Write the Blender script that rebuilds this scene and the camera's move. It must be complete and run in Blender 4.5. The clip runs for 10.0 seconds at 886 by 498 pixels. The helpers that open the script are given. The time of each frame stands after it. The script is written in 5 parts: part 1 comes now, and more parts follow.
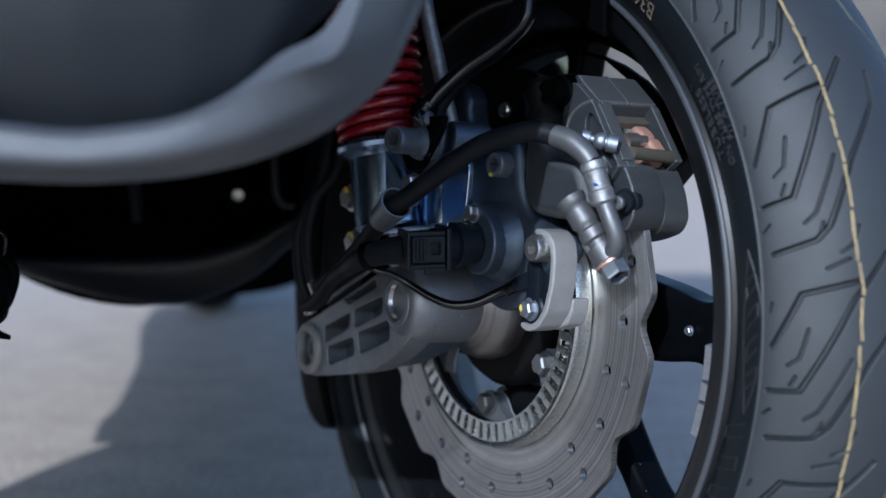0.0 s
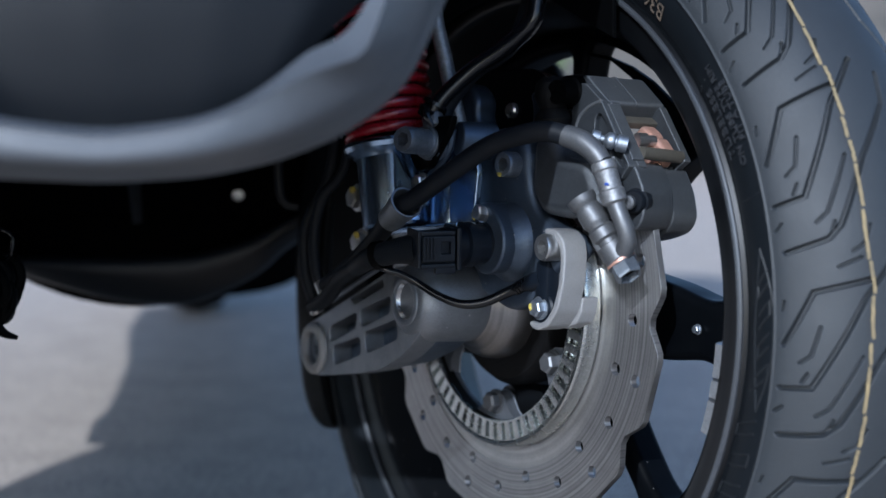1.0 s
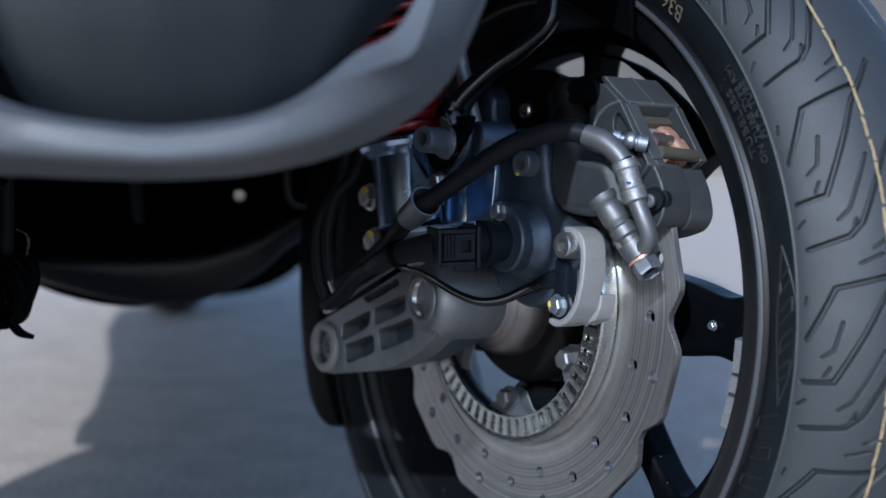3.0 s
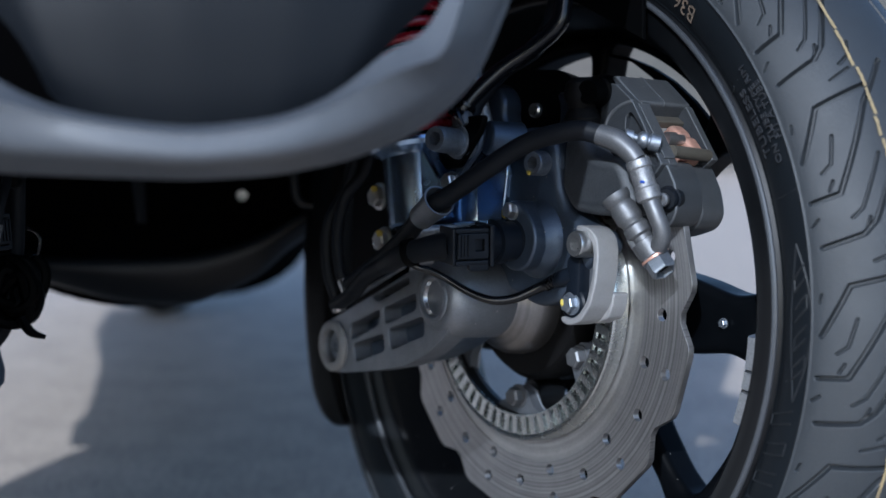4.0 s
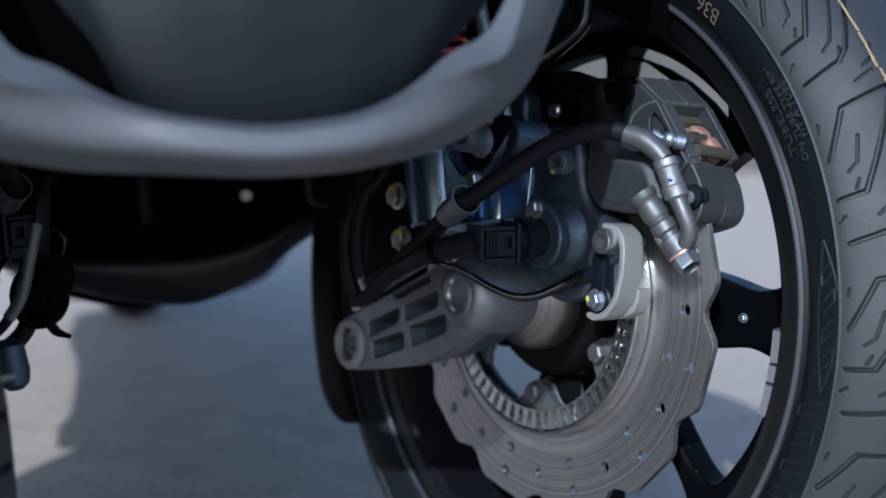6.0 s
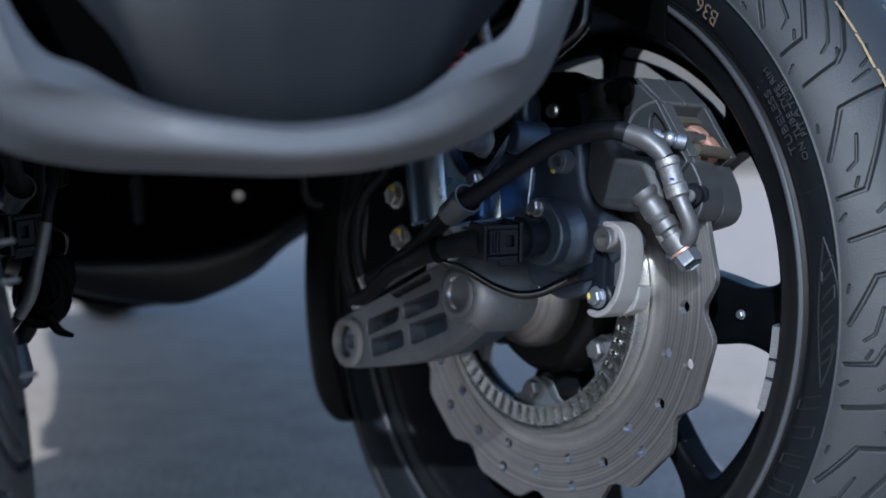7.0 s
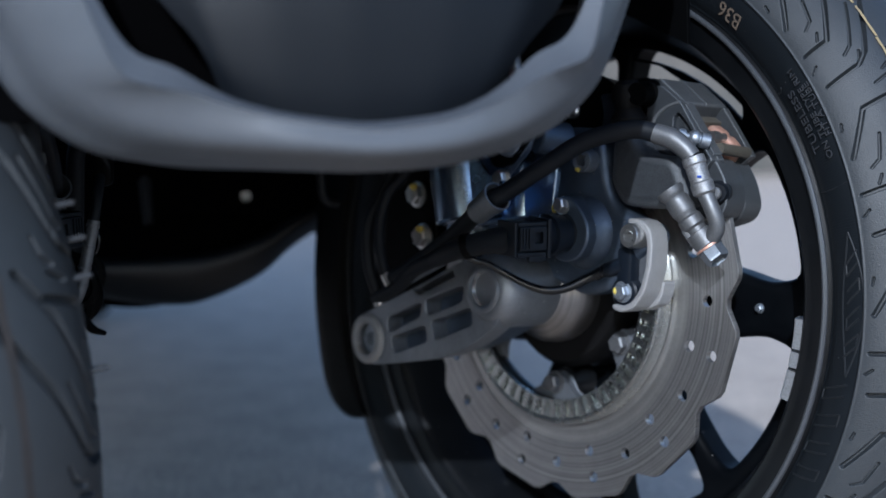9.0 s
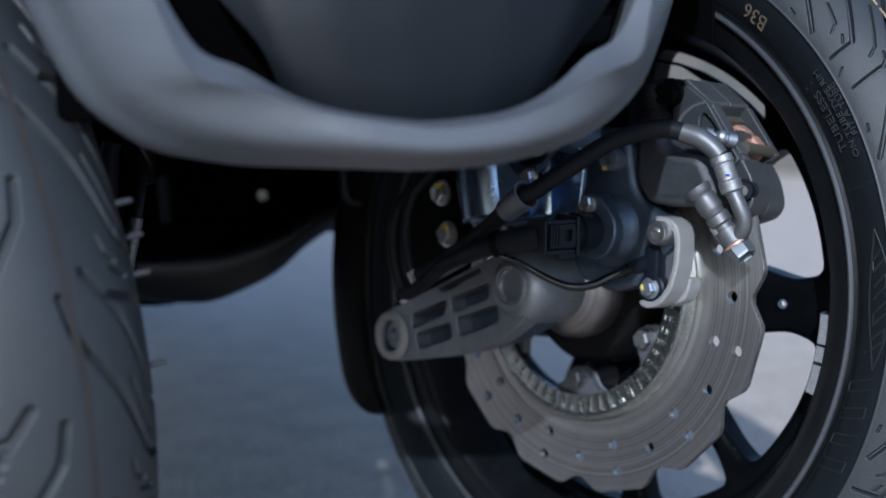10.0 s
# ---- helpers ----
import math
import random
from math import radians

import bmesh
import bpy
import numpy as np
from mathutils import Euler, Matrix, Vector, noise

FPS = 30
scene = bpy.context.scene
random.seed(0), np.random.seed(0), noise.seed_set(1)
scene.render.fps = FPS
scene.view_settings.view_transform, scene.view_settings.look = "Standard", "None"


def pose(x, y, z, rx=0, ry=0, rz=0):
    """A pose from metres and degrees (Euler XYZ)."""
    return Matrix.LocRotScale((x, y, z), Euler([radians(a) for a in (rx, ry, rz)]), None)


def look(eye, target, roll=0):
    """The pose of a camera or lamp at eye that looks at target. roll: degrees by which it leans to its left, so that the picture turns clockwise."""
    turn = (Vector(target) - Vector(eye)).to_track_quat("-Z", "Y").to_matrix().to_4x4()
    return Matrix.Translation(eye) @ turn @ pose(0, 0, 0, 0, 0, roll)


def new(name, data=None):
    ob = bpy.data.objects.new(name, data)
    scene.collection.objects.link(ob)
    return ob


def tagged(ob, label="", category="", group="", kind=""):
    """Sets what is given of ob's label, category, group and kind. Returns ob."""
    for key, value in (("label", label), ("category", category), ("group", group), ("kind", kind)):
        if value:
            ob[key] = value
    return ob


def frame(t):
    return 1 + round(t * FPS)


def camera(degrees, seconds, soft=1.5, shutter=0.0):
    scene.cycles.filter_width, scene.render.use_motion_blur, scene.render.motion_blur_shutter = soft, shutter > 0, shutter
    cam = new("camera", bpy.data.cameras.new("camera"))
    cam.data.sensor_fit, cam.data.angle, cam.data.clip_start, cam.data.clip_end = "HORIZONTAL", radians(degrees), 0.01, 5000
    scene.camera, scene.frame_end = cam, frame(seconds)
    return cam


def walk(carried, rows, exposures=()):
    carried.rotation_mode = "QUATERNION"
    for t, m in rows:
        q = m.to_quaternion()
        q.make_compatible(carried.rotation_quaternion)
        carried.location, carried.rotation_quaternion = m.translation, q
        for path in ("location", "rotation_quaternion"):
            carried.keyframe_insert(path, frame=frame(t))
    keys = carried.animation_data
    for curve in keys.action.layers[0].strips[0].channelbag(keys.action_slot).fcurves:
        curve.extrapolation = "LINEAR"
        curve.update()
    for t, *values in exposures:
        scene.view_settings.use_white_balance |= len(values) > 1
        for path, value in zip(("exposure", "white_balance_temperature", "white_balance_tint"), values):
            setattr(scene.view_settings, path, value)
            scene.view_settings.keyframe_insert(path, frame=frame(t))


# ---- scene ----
cam = camera(38.0, 10.0)
PATH = [
    (0, (0.00031, 0.00010, 0.33174), (0.00031, 0.69746, 0.27098), 0.000),
    (0.5, (-0.00490, -0.00111, 0.33120), (-0.00016, 0.69628, 0.27102), 0.019),
    (1, (-0.01449, -0.00309, 0.33093), (-0.00372, 0.69426, 0.27104), 0.023),
    (1.5, (-0.02360, -0.00514, 0.33072), (-0.00769, 0.69213, 0.27102), 0.031),
    (2, (-0.03044, -0.00638, 0.33077), (-0.01020, 0.69076, 0.27091), 0.025),
    (2.5, (-0.03712, -0.00815, 0.33024), (-0.01134, 0.68886, 0.27097), 0.052),
    (4, (-0.06059, -0.01279, 0.32966), (-0.01870, 0.68346, 0.27067), -0.013),
    (4.5, (-0.07208, -0.01501, 0.32874), (-0.02486, 0.68098, 0.27064), 0.007),
    (5, (-0.08349, -0.01770, 0.32856), (-0.02996, 0.67783, 0.27059), -0.010),
    (5.5, (-0.09179, -0.01914, 0.32828), (-0.03165, 0.67588, 0.27058), -0.048),
    (7, (-0.12063, -0.02662, 0.32743), (-0.03416, 0.66567, 0.27038), -0.108),
    (7.5, (-0.12986, -0.02910, 0.32668), (-0.03580, 0.66226, 0.27036), -0.122),
    (8, (-0.14109, -0.03098, 0.32708), (-0.04013, 0.65938, 0.27036), -0.198),
    (8.5, (-0.15453, -0.03412, 0.32626), (-0.04766, 0.65541, 0.27023), -0.171),
    (9, (-0.16676, -0.03696, 0.32525), (-0.05215, 0.65139, 0.27016), -0.171),
    (9.5, (-0.18119, -0.03983, 0.32497), (-0.06042, 0.64746, 0.26982), -0.151),
    (10, (-0.19737, -0.04310, 0.32473), (-0.07065, 0.64314, 0.26972), -0.177),
]
walk(cam, [(t, look(eye, target, roll)) for t, eye, target, roll in PATH], exposures=[(0.0, 0.56, 5170, 9), (10.0, 0.56, 5250, 9)])
cam.data.dof.use_dof = True
cam.data.dof.focus_distance = 0.645
cam.data.dof.aperture_fstop = 5.6

# ---- light ----
SUN_DIR = Vector((-0.28, -0.86, 0.45)).normalized()
world = bpy.data.worlds.new("sky")
scene.world = world
world.use_nodes = True
sky = world.node_tree.nodes.new("ShaderNodeTexSky")
sky.sky_type = "NISHITA"
sky.sun_disc = False
sky.dust_density = 1.15
sky.sun_elevation = math.asin(SUN_DIR.z)
sky.sun_rotation = math.atan2(SUN_DIR.x, SUN_DIR.y)
world.node_tree.nodes["Background"].inputs["Strength"].default_value = 0.15
world.node_tree.links.new(sky.outputs["Color"], world.node_tree.nodes["Background"].inputs["Color"])
sun_data = bpy.data.lights.new("sun", "SUN")
sun_data.energy, sun_data.angle, sun_data.color = 3.3, radians(0.6), (1.0, 0.95, 0.88)
sun = new("sun", sun_data)
sun.matrix_world = look(SUN_DIR * 20, (0, 0, 0))


# ---- materials ----
def material(name, base, rough=0.5, metal=0.0, dark=None, grain=600.0, blotch=40.0, amount=0.5, bump=0.15, spread=0.15, coat=0.0, fleck=None, shine=0.5, wear=None):
    """A surface with a fine grain and larger stains, in metres. dark: the colour that the stains tend to. fleck: colour of sparse dust specks. wear: colour of rubbed edges."""
    m = bpy.data.materials.new(name)
    m.use_nodes = True
    nt = m.node_tree
    N, L = nt.nodes, nt.links
    b = N["Principled BSDF"]
    geo = N.new("ShaderNodeTexCoord")
    fine = N.new("ShaderNodeTexNoise")
    fine.inputs["Scale"].default_value, fine.inputs["Detail"].default_value = grain, 4
    big = N.new("ShaderNodeTexNoise")
    big.inputs["Scale"].default_value, big.inputs["Detail"].default_value, big.inputs["Roughness"].default_value = blotch, 5, 0.65
    for t in (fine, big):
        L.new(geo.outputs["Object"], t.inputs["Vector"])
    ramp = N.new("ShaderNodeMapRange")
    ramp.inputs["From Min"].default_value, ramp.inputs["From Max"].default_value = 0.35, 0.7
    L.new(big.outputs["Fac"], ramp.inputs["Value"])
    mix = N.new("ShaderNodeMix")
    mix.data_type = "RGBA"
    mix.inputs["A"].default_value = (*base, 1)
    mix.inputs["B"].default_value = (*(dark or [c * 0.6 for c in base]), 1)
    scale = N.new("ShaderNodeMath")
    scale.operation = "MULTIPLY"
    scale.inputs[1].default_value = amount
    L.new(ramp.outputs["Result"], scale.inputs[0])
    L.new(scale.outputs[0], mix.inputs["Factor"])
    hsv = N.new("ShaderNodeHueSaturation")
    L.new(mix.outputs["Result"], hsv.inputs["Color"])
    val = N.new("ShaderNodeMapRange")
    val.inputs["From Min"].default_value, val.inputs["From Max"].default_value = 0.3, 0.7
    val.inputs["To Min"].default_value, val.inputs["To Max"].default_value = 1 - spread, 1 + spread
    L.new(fine.outputs["Fac"], val.inputs["Value"])
    L.new(val.outputs["Result"], hsv.inputs["Value"])
    colour = hsv.outputs["Color"]
    if fleck:
        spots = N.new("ShaderNodeTexVoronoi")
        spots.inputs["Scale"].default_value = 260
        L.new(geo.outputs["Object"], spots.inputs["Vector"])
        near = N.new("ShaderNodeMapRange")
        near.inputs["From Min"].default_value, near.inputs["From Max"].default_value = 0.12, 0.07
        L.new(spots.outputs["Distance"], near.inputs["Value"])
        some = N.new("ShaderNodeMath")
        some.operation = "GREATER_THAN"
        some.inputs[1].default_value = 0.9
        sep = N.new("ShaderNodeSeparateColor")
        L.new(spots.outputs["Color"], sep.inputs["Color"])
        L.new(sep.outputs["Red"], some.inputs[0])
        both = N.new("ShaderNodeMath")
        both.operation = "MULTIPLY"
        L.new(near.outputs["Result"], both.inputs[0])
        L.new(some.outputs[0], both.inputs[1])
        dust = N.new("ShaderNodeMix")
        dust.data_type = "RGBA"
        L.new(both.outputs[0], dust.inputs["Factor"])
        L.new(colour, dust.inputs["A"])
        dust.inputs["B"].default_value = (*fleck, 1)
        colour = dust.outputs["Result"]
    if wear:
        edge = N.new("ShaderNodeNewGeometry")
        rub = N.new("ShaderNodeMapRange")
        rub.inputs["From Min"].default_value, rub.inputs["From Max"].default_value, rub.inputs["To Max"].default_value = 0.512, 0.57, 0.6
        L.new(edge.outputs["Pointiness"], rub.inputs["Value"])
        patch = N.new("ShaderNodeMath")
        patch.operation = "MULTIPLY"
        L.new(rub.outputs["Result"], patch.inputs[0])
        L.new(val.outputs["Result"], patch.inputs[1])
        worn = N.new("ShaderNodeMix")
        worn.data_type = "RGBA"
        L.new(patch.outputs[0], worn.inputs["Factor"])
        L.new(colour, worn.inputs["A"])
        worn.inputs["B"].default_value = (*wear, 1)
        colour = worn.outputs["Result"]
    L.new(colour, b.inputs["Base Color"])
    b.inputs["Metallic"].default_value = metal
    b.inputs["Specular IOR Level"].default_value = shine
    b.inputs["Coat Weight"].default_value = coat
    b.inputs["Coat Roughness"].default_value = 0.15
    r = N.new("ShaderNodeMapRange")
    r.inputs["To Min"].default_value, r.inputs["To Max"].default_value = max(rough - 0.1, 0.03), min(rough + 0.1, 1)
    L.new(big.outputs["Fac"], r.inputs["Value"])
    L.new(r.outputs["Result"], b.inputs["Roughness"])
    if bump:
        bm_ = N.new("ShaderNodeBump")
        bm_.inputs["Strength"].default_value, bm_.inputs["Distance"].default_value = bump, 0.0008
        L.new(fine.outputs["Fac"], bm_.inputs["Height"])
        L.new(bm_.outputs["Normal"], b.inputs["Normal"])
    return m


def turned(name, base, rough, rings, streak=0.35, metal=1.0):
    """Metal turned or ground on a lathe: fine rings about the local x axis."""
    m = material(name, base, rough, metal, grain=900, blotch=60, amount=0.35, bump=0.05, spread=0.06)
    nt = m.node_tree
    N, L = nt.nodes, nt.links
    b = N["Principled BSDF"]
    geo = N.new("ShaderNodeTexCoord")
    sep = N.new("ShaderNodeSeparateXYZ")
    L.new(geo.outputs["Object"], sep.inputs["Vector"])
    flat = N.new("ShaderNodeCombineXYZ")
    L.new(sep.outputs["Y"], flat.inputs["Y"])
    L.new(sep.outputs["Z"], flat.inputs["Z"])
    length = N.new("ShaderNodeVectorMath")
    length.operation = "LENGTH"
    L.new(flat.outputs["Vector"], length.inputs[0])
    n1 = N.new("ShaderNodeTexNoise")
    n1.noise_dimensions = "1D"
    n1.inputs["Scale"].default_value, n1.inputs["Detail"].default_value, n1.inputs["Roughness"].default_value = rings, 2, 0.6
    L.new(length.outputs["Value"], n1.inputs["W"])
    col = b.inputs["Base Color"].links[0].from_socket
    mul = N.new("ShaderNodeMapRange")
    mul.inputs["From Min"].default_value, mul.inputs["From Max"].default_value = 0.35, 0.65
    mul.inputs["To Min"].default_value, mul.inputs["To Max"].default_value = 1 - streak, 1 + streak * 0.4
    L.new(n1.outputs["Fac"], mul.inputs["Value"])
    hsv = N.new("ShaderNodeHueSaturation")
    L.new(col, hsv.inputs["Color"])
    L.new(mul.outputs["Result"], hsv.inputs["Value"])
    L.new(hsv.outputs["Color"], b.inputs["Base Color"])
    bp = N.new("ShaderNodeBump")
    bp.inputs["Strength"].default_value, bp.inputs["Distance"].default_value = 0.04, 0.0003
    L.new(n1.outputs["Fac"], bp.inputs["Height"])
    L.new(bp.outputs["Normal"], b.inputs["Normal"])
    way = N.new("ShaderNodeTangent")
    way.direction_type, way.axis = "RADIAL", "X"
    b.inputs["Anisotropic"].default_value = 0.7
    b.inputs["Anisotropic Rotation"].default_value = 0.25
    L.new(way.outputs["Tangent"], b.inputs["Tangent"])
    return m


ALLOY = material("cast aluminium", (0.225, 0.241, 0.268), 0.43, 0.8, dark=(0.150, 0.163, 0.187), grain=1800, blotch=70, amount=0.6, bump=0.28, spread=0.14, fleck=(0.5, 0.5, 0.5))
# Next two: cast aluminium with bluish shade put into the base colour.
ALLOY_DEEP_SHADE = material("deep-shade cast aluminium", (0.036, 0.047, 0.066), 0.40, 0.75, dark=(0.022, 0.029, 0.042), grain=1800, blotch=60, amount=0.5, bump=0.2, spread=0.12)
ALLOY_SHADE = material("shaded cast aluminium", (0.078, 0.102, 0.142), 0.42, 0.75, dark=(0.045, 0.060, 0.088), grain=1800, blotch=60, amount=0.6, bump=0.25, spread=0.16, fleck=(0.3, 0.3, 0.3))
CAP = material("polished cap steel", (0.45, 0.45, 0.46), 0.26, 1.0, grain=1500, blotch=120, amount=0.2, bump=0.03)
ALLOY_LIGHT = material("sandblasted aluminium", (0.265, 0.265, 0.268), 0.6, 0.4, grain=2600, blotch=90, amount=0.2, bump=0.5, spread=0.16)
CALIPER = material("anodised grey caliper", (0.043, 0.048, 0.055), 0.48, 0.5, dark=(0.027, 0.030, 0.035), grain=2400, blotch=80, amount=0.6, bump=0.45, spread=0.35, fleck=(0.3, 0.3, 0.3), shine=0.32, wear=(0.20, 0.21, 0.22))
DISC = turned("ground brake steel", (0.40, 0.395, 0.397), 0.33, 620, 0.32, 0.9)
DISC_PLAIN = turned("plain disc steel", (0.47, 0.465, 0.46), 0.32, 300, 0.14, 0.9)
TURNED = turned("turned aluminium", (0.27, 0.265, 0.265), 0.36, 300, 0.2)
ZINC = material("zinc plated steel", (0.36, 0.47, 0.63), 0.24, 0.97, dark=(0.22, 0.28, 0.38), grain=900, blotch=50, amount=0.45, bump=0.02, spread=0.08)
STEEL = material("bright bolt steel", (0.56, 0.565, 0.57), 0.30, 0.95, grain=1500, blotch=200, amount=0.4, bump=0.06)
BOLT = material("grey bolt steel", (0.28, 0.31, 0.355), 0.42, 0.85, grain=1500, blotch=200, amount=0.6, bump=0.12)
PIPE = material("satin pipe", (0.115, 0.119, 0.126), 0.47, 0.6, dark=(0.075, 0.078, 0.085), grain=1500, blotch=120, amount=0.5, bump=0.12)
CRIMP = material("brushed crimp steel", (0.25, 0.255, 0.265), 0.44, 0.65, dark=(0.10, 0.104, 0.112), grain=2200, blotch=260, amount=0.85, bump=0.3, spread=0.3)
TONE = material("zinc tone ring", (0.62, 0.64, 0.63), 0.26, 1.0, dark=(0.40, 0.42, 0.41), grain=900, blotch=90, amount=0.6, bump=0.08)
COPPER = material("copper pad plate", (0.44, 0.25, 0.19), 0.42, 0.45, dark=(0.3, 0.2, 0.16), grain=1200, blotch=200, amount=0.6)
OLIVE = material("pad pin", (0.085, 0.078, 0.064), 0.5, 0.3, grain=1500, blotch=150, amount=0.5)
YELLOW = material("yellow marking paint", (0.45, 0.36, 0.06), 0.6, 0, grain=900, blotch=300, amount=0.5)
LINE = material("yellow tread line", (0.27, 0.205, 0.10), 0.8, 0, dark=(0.12, 0.10, 0.065), grain=700, blotch=130, amount=0.8)
LINE_FADED = material("faded brown tread line", (0.026, 0.022, 0.021), 0.75, 0, dark=(0.016, 0.015, 0.015), grain=700, blotch=90, amount=0.8, shine=0.3)
STAMP = material("faded orange stamp ink", (0.14, 0.105, 0.075), 0.8, 0, dark=(0.03, 0.028, 0.026), grain=900, blotch=500, amount=0.9)
TREAD = material("dusty tread rubber", (0.0175, 0.021, 0.025), 0.58, 0, dark=(0.0125, 0.015, 0.018), grain=1500, blotch=22, amount=0.7, bump=0.3, spread=0.18, shine=0.5)
WALL = material("sidewall rubber", (0.0058, 0.0074, 0.0094), 0.45, 0, dark=(0.008, 0.0098, 0.0118), grain=1500, blotch=40, amount=0.5, bump=0.15, spread=0.15, fleck=(0.12, 0.12, 0.12), shine=0.13)
# Tyre rubber with a lighter base that paints in the glint on raised letters.
LETTER = material("raised rubber with painted glint", (0.027, 0.029, 0.033), 0.40, 0, grain=1500, blotch=200, amount=0.4, shine=0.4)
MARK = material("raised sidewall strokes", (0.0125, 0.0142, 0.0165), 0.45, 0, grain=1500, blotch=200, amount=0.3, shine=0.2)
RIM = material("black rim paint", (0.0022, 0.0026, 0.0033), 0.34, 0.0, dark=(0.005, 0.0057, 0.0068), grain=1200, blotch=50, amount=0.7, bump=0.03, fleck=(0.12, 0.12, 0.12), shine=0.36)
SPOKE = material("satin black spoke paint", (0.0014, 0.0018, 0.0025), 0.4, 0.0, dark=(0.003, 0.0036, 0.0046), grain=1200, blotch=50, amount=0.7, bump=0.03, fleck=(0.1, 0.1, 0.1), shine=0.04)
# Rim paint lightened to grey: the sun's highlight line put into the colour.
LIP = material("glossy rim edge with painted highlight", (0.055, 0.060, 0.068), 0.34, 0.3, grain=1200, blotch=50, amount=0.6, bump=0.02, shine=0.8)
PLASTIC = material("black plastic", (0.0012, 0.0013, 0.0015), 0.5, 0, grain=1600, blotch=60, amount=0.4, bump=0.3, shine=0.05)
PLUG = material("black connector plastic", (0.005, 0.0075, 0.0125), 0.42, 0, grain=2000, blotch=120, amount=0.4, bump=0.15, shine=0.18)
HOSE = material("black rubber hose", (0.0055, 0.0070, 0.0098), 0.55, 0, dark=(0.012, 0.0125, 0.014), grain=1600, blotch=60, amount=0.5, bump=0.15, shine=0.12)
GLOSS_HOSE = material("glossy black hose sleeve", (0.004, 0.0045, 0.006), 0.22, 0, grain=1600, blotch=100, amount=0.3, bump=0.05, shine=0.4)
RED = material("red coil paint", (0.22, 0.005, 0.012), 0.28, 0.1, grain=900, blotch=120, amount=0.4, bump=0.05, coat=0.3)
COWL = material("grey moulded plastic", (0.066, 0.072, 0.082), 0.42, 0, grain=1400, blotch=25, amount=0.25, bump=0.3, spread=0.10, shine=0.36)
PANEL = material("dark grey panel plastic", (0.0052, 0.0067, 0.0093), 0.5, 0, grain=1400, blotch=18, amount=0.3, bump=0.25, spread=0.08, shine=0.18)
# Base kept far below real black plastic, so it holds deep shade too.
BODY = material("underbody plastic with shade in its black", (0.0010, 0.0010, 0.0012), 0.8, 0, grain=900, blotch=15, amount=0.4, bump=0.2, shine=0.01)
BODY_EDGE = material("worn dark grey plastic", (0.007, 0.0078, 0.0095), 0.5, 0, grain=900, blotch=15, amount=0.4, bump=0.2, shine=0.2)
LIP_PLASTIC = material("satin dark grey plastic", (0.0048, 0.0057, 0.0074), 0.42, 0, grain=900, blotch=30, amount=0.5, bump=0.15, shine=0.34)
RUBBER = material("black rubber", (0.003, 0.003, 0.0033), 0.6, 0, grain=1600, blotch=80, amount=0.4, bump=0.2, shine=0.15)
GROUND = material("pale worn asphalt", (0.458, 0.380, 0.308), 0.85, 0, dark=(0.304, 0.252, 0.203), grain=160, blotch=13, amount=0.7, bump=0.8, spread=0.4)
INK = material("blue ink", (0.03, 0.08, 0.4), 0.6)
LEAD = material("wheel weight", (0.45, 0.46, 0.48), 0.35, 0.8, grain=900, blotch=200, amount=0.4)

def hatch(m, count, strength):
    """Fine radial ribs about the local x axis, as bump."""
    N, L = m.node_tree.nodes, m.node_tree.links
    b = N["Principled BSDF"]
    geo = N.new("ShaderNodeTexCoord")
    sep = N.new("ShaderNodeSeparateXYZ")
    L.new(geo.outputs["Object"], sep.inputs["Vector"])
    ops = []
    for op, value in (("ARCTAN2", None), ("MULTIPLY", count), ("SINE", None)):
        n = N.new("ShaderNodeMath")
        n.operation = op
        if value is not None:
            n.inputs[1].default_value = value
        if ops:
            L.new(ops[-1].outputs[0], n.inputs[0])
        ops.append(n)
    L.new(sep.outputs["Z"], ops[0].inputs[0])
    L.new(sep.outputs["Y"], ops[0].inputs[1])
    bump = N.new("ShaderNodeBump")
    bump.inputs["Strength"].default_value, bump.inputs["Distance"].default_value = strength, 0.0006
    L.new(ops[-1].outputs[0], bump.inputs["Height"])
    L.new(b.inputs["Normal"].links[0].from_socket, bump.inputs["Normal"])
    L.new(bump.outputs["Normal"], b.inputs["Normal"])


hatch(WALL, 900, 0.06)

# ---- building helpers ----
WORLD_OF = {}


def sharp(me, degrees=34):
    """Smooth shading with hard edges kept."""
    bm = bmesh.new()
    bm.from_mesh(me)
    limit = radians(degrees)
    for f in bm.faces:
        f.smooth = True
    for e in bm.edges:
        e.smooth = not (len(e.link_faces) == 2 and e.calc_face_angle(0) > limit)
    bm.to_mesh(me)
    bm.free()


class Frame:
    """A place to build in: a matrix, and whether the local x is mirrored."""

    def __init__(self, m, flip=False):
        self.m, self.flip = m, flip


def part(name, shape, mat, parent=None, at=None, label="", hard=34):
    """Links verts and faces as ONE mesh object under a thing or part, built in the frame at."""
    verts, faces = shape
    verts = np.asarray(verts, float)
    if at is not None and at.flip:
        verts = verts * (-1, 1, 1)
        faces = [tuple(reversed(f)) for f in faces]
    me = bpy.data.meshes.new(name)
    me.from_pydata(verts.tolist(), [], [tuple(int(i) for i in f) for f in faces])
    for one in mat if isinstance(mat, (list, tuple)) else [mat]:
        me.materials.append(one)
    me.validate()
    sharp(me, hard)
    ob = new(name, me)
    if len(faces) < 20000:
        ob.modifiers.new("flat faces stay flat", "WEIGHTED_NORMAL").keep_sharp = True
    m = at.m if at is not None else Matrix.Identity(4)
    WORLD_OF[ob] = m
    if parent is not None:
        ob.parent = parent
        ob.matrix_basis = WORLD_OF[parent].inverted() @ m
    else:
        ob.matrix_basis = m
    if label:
        tagged(ob, label)
    return ob


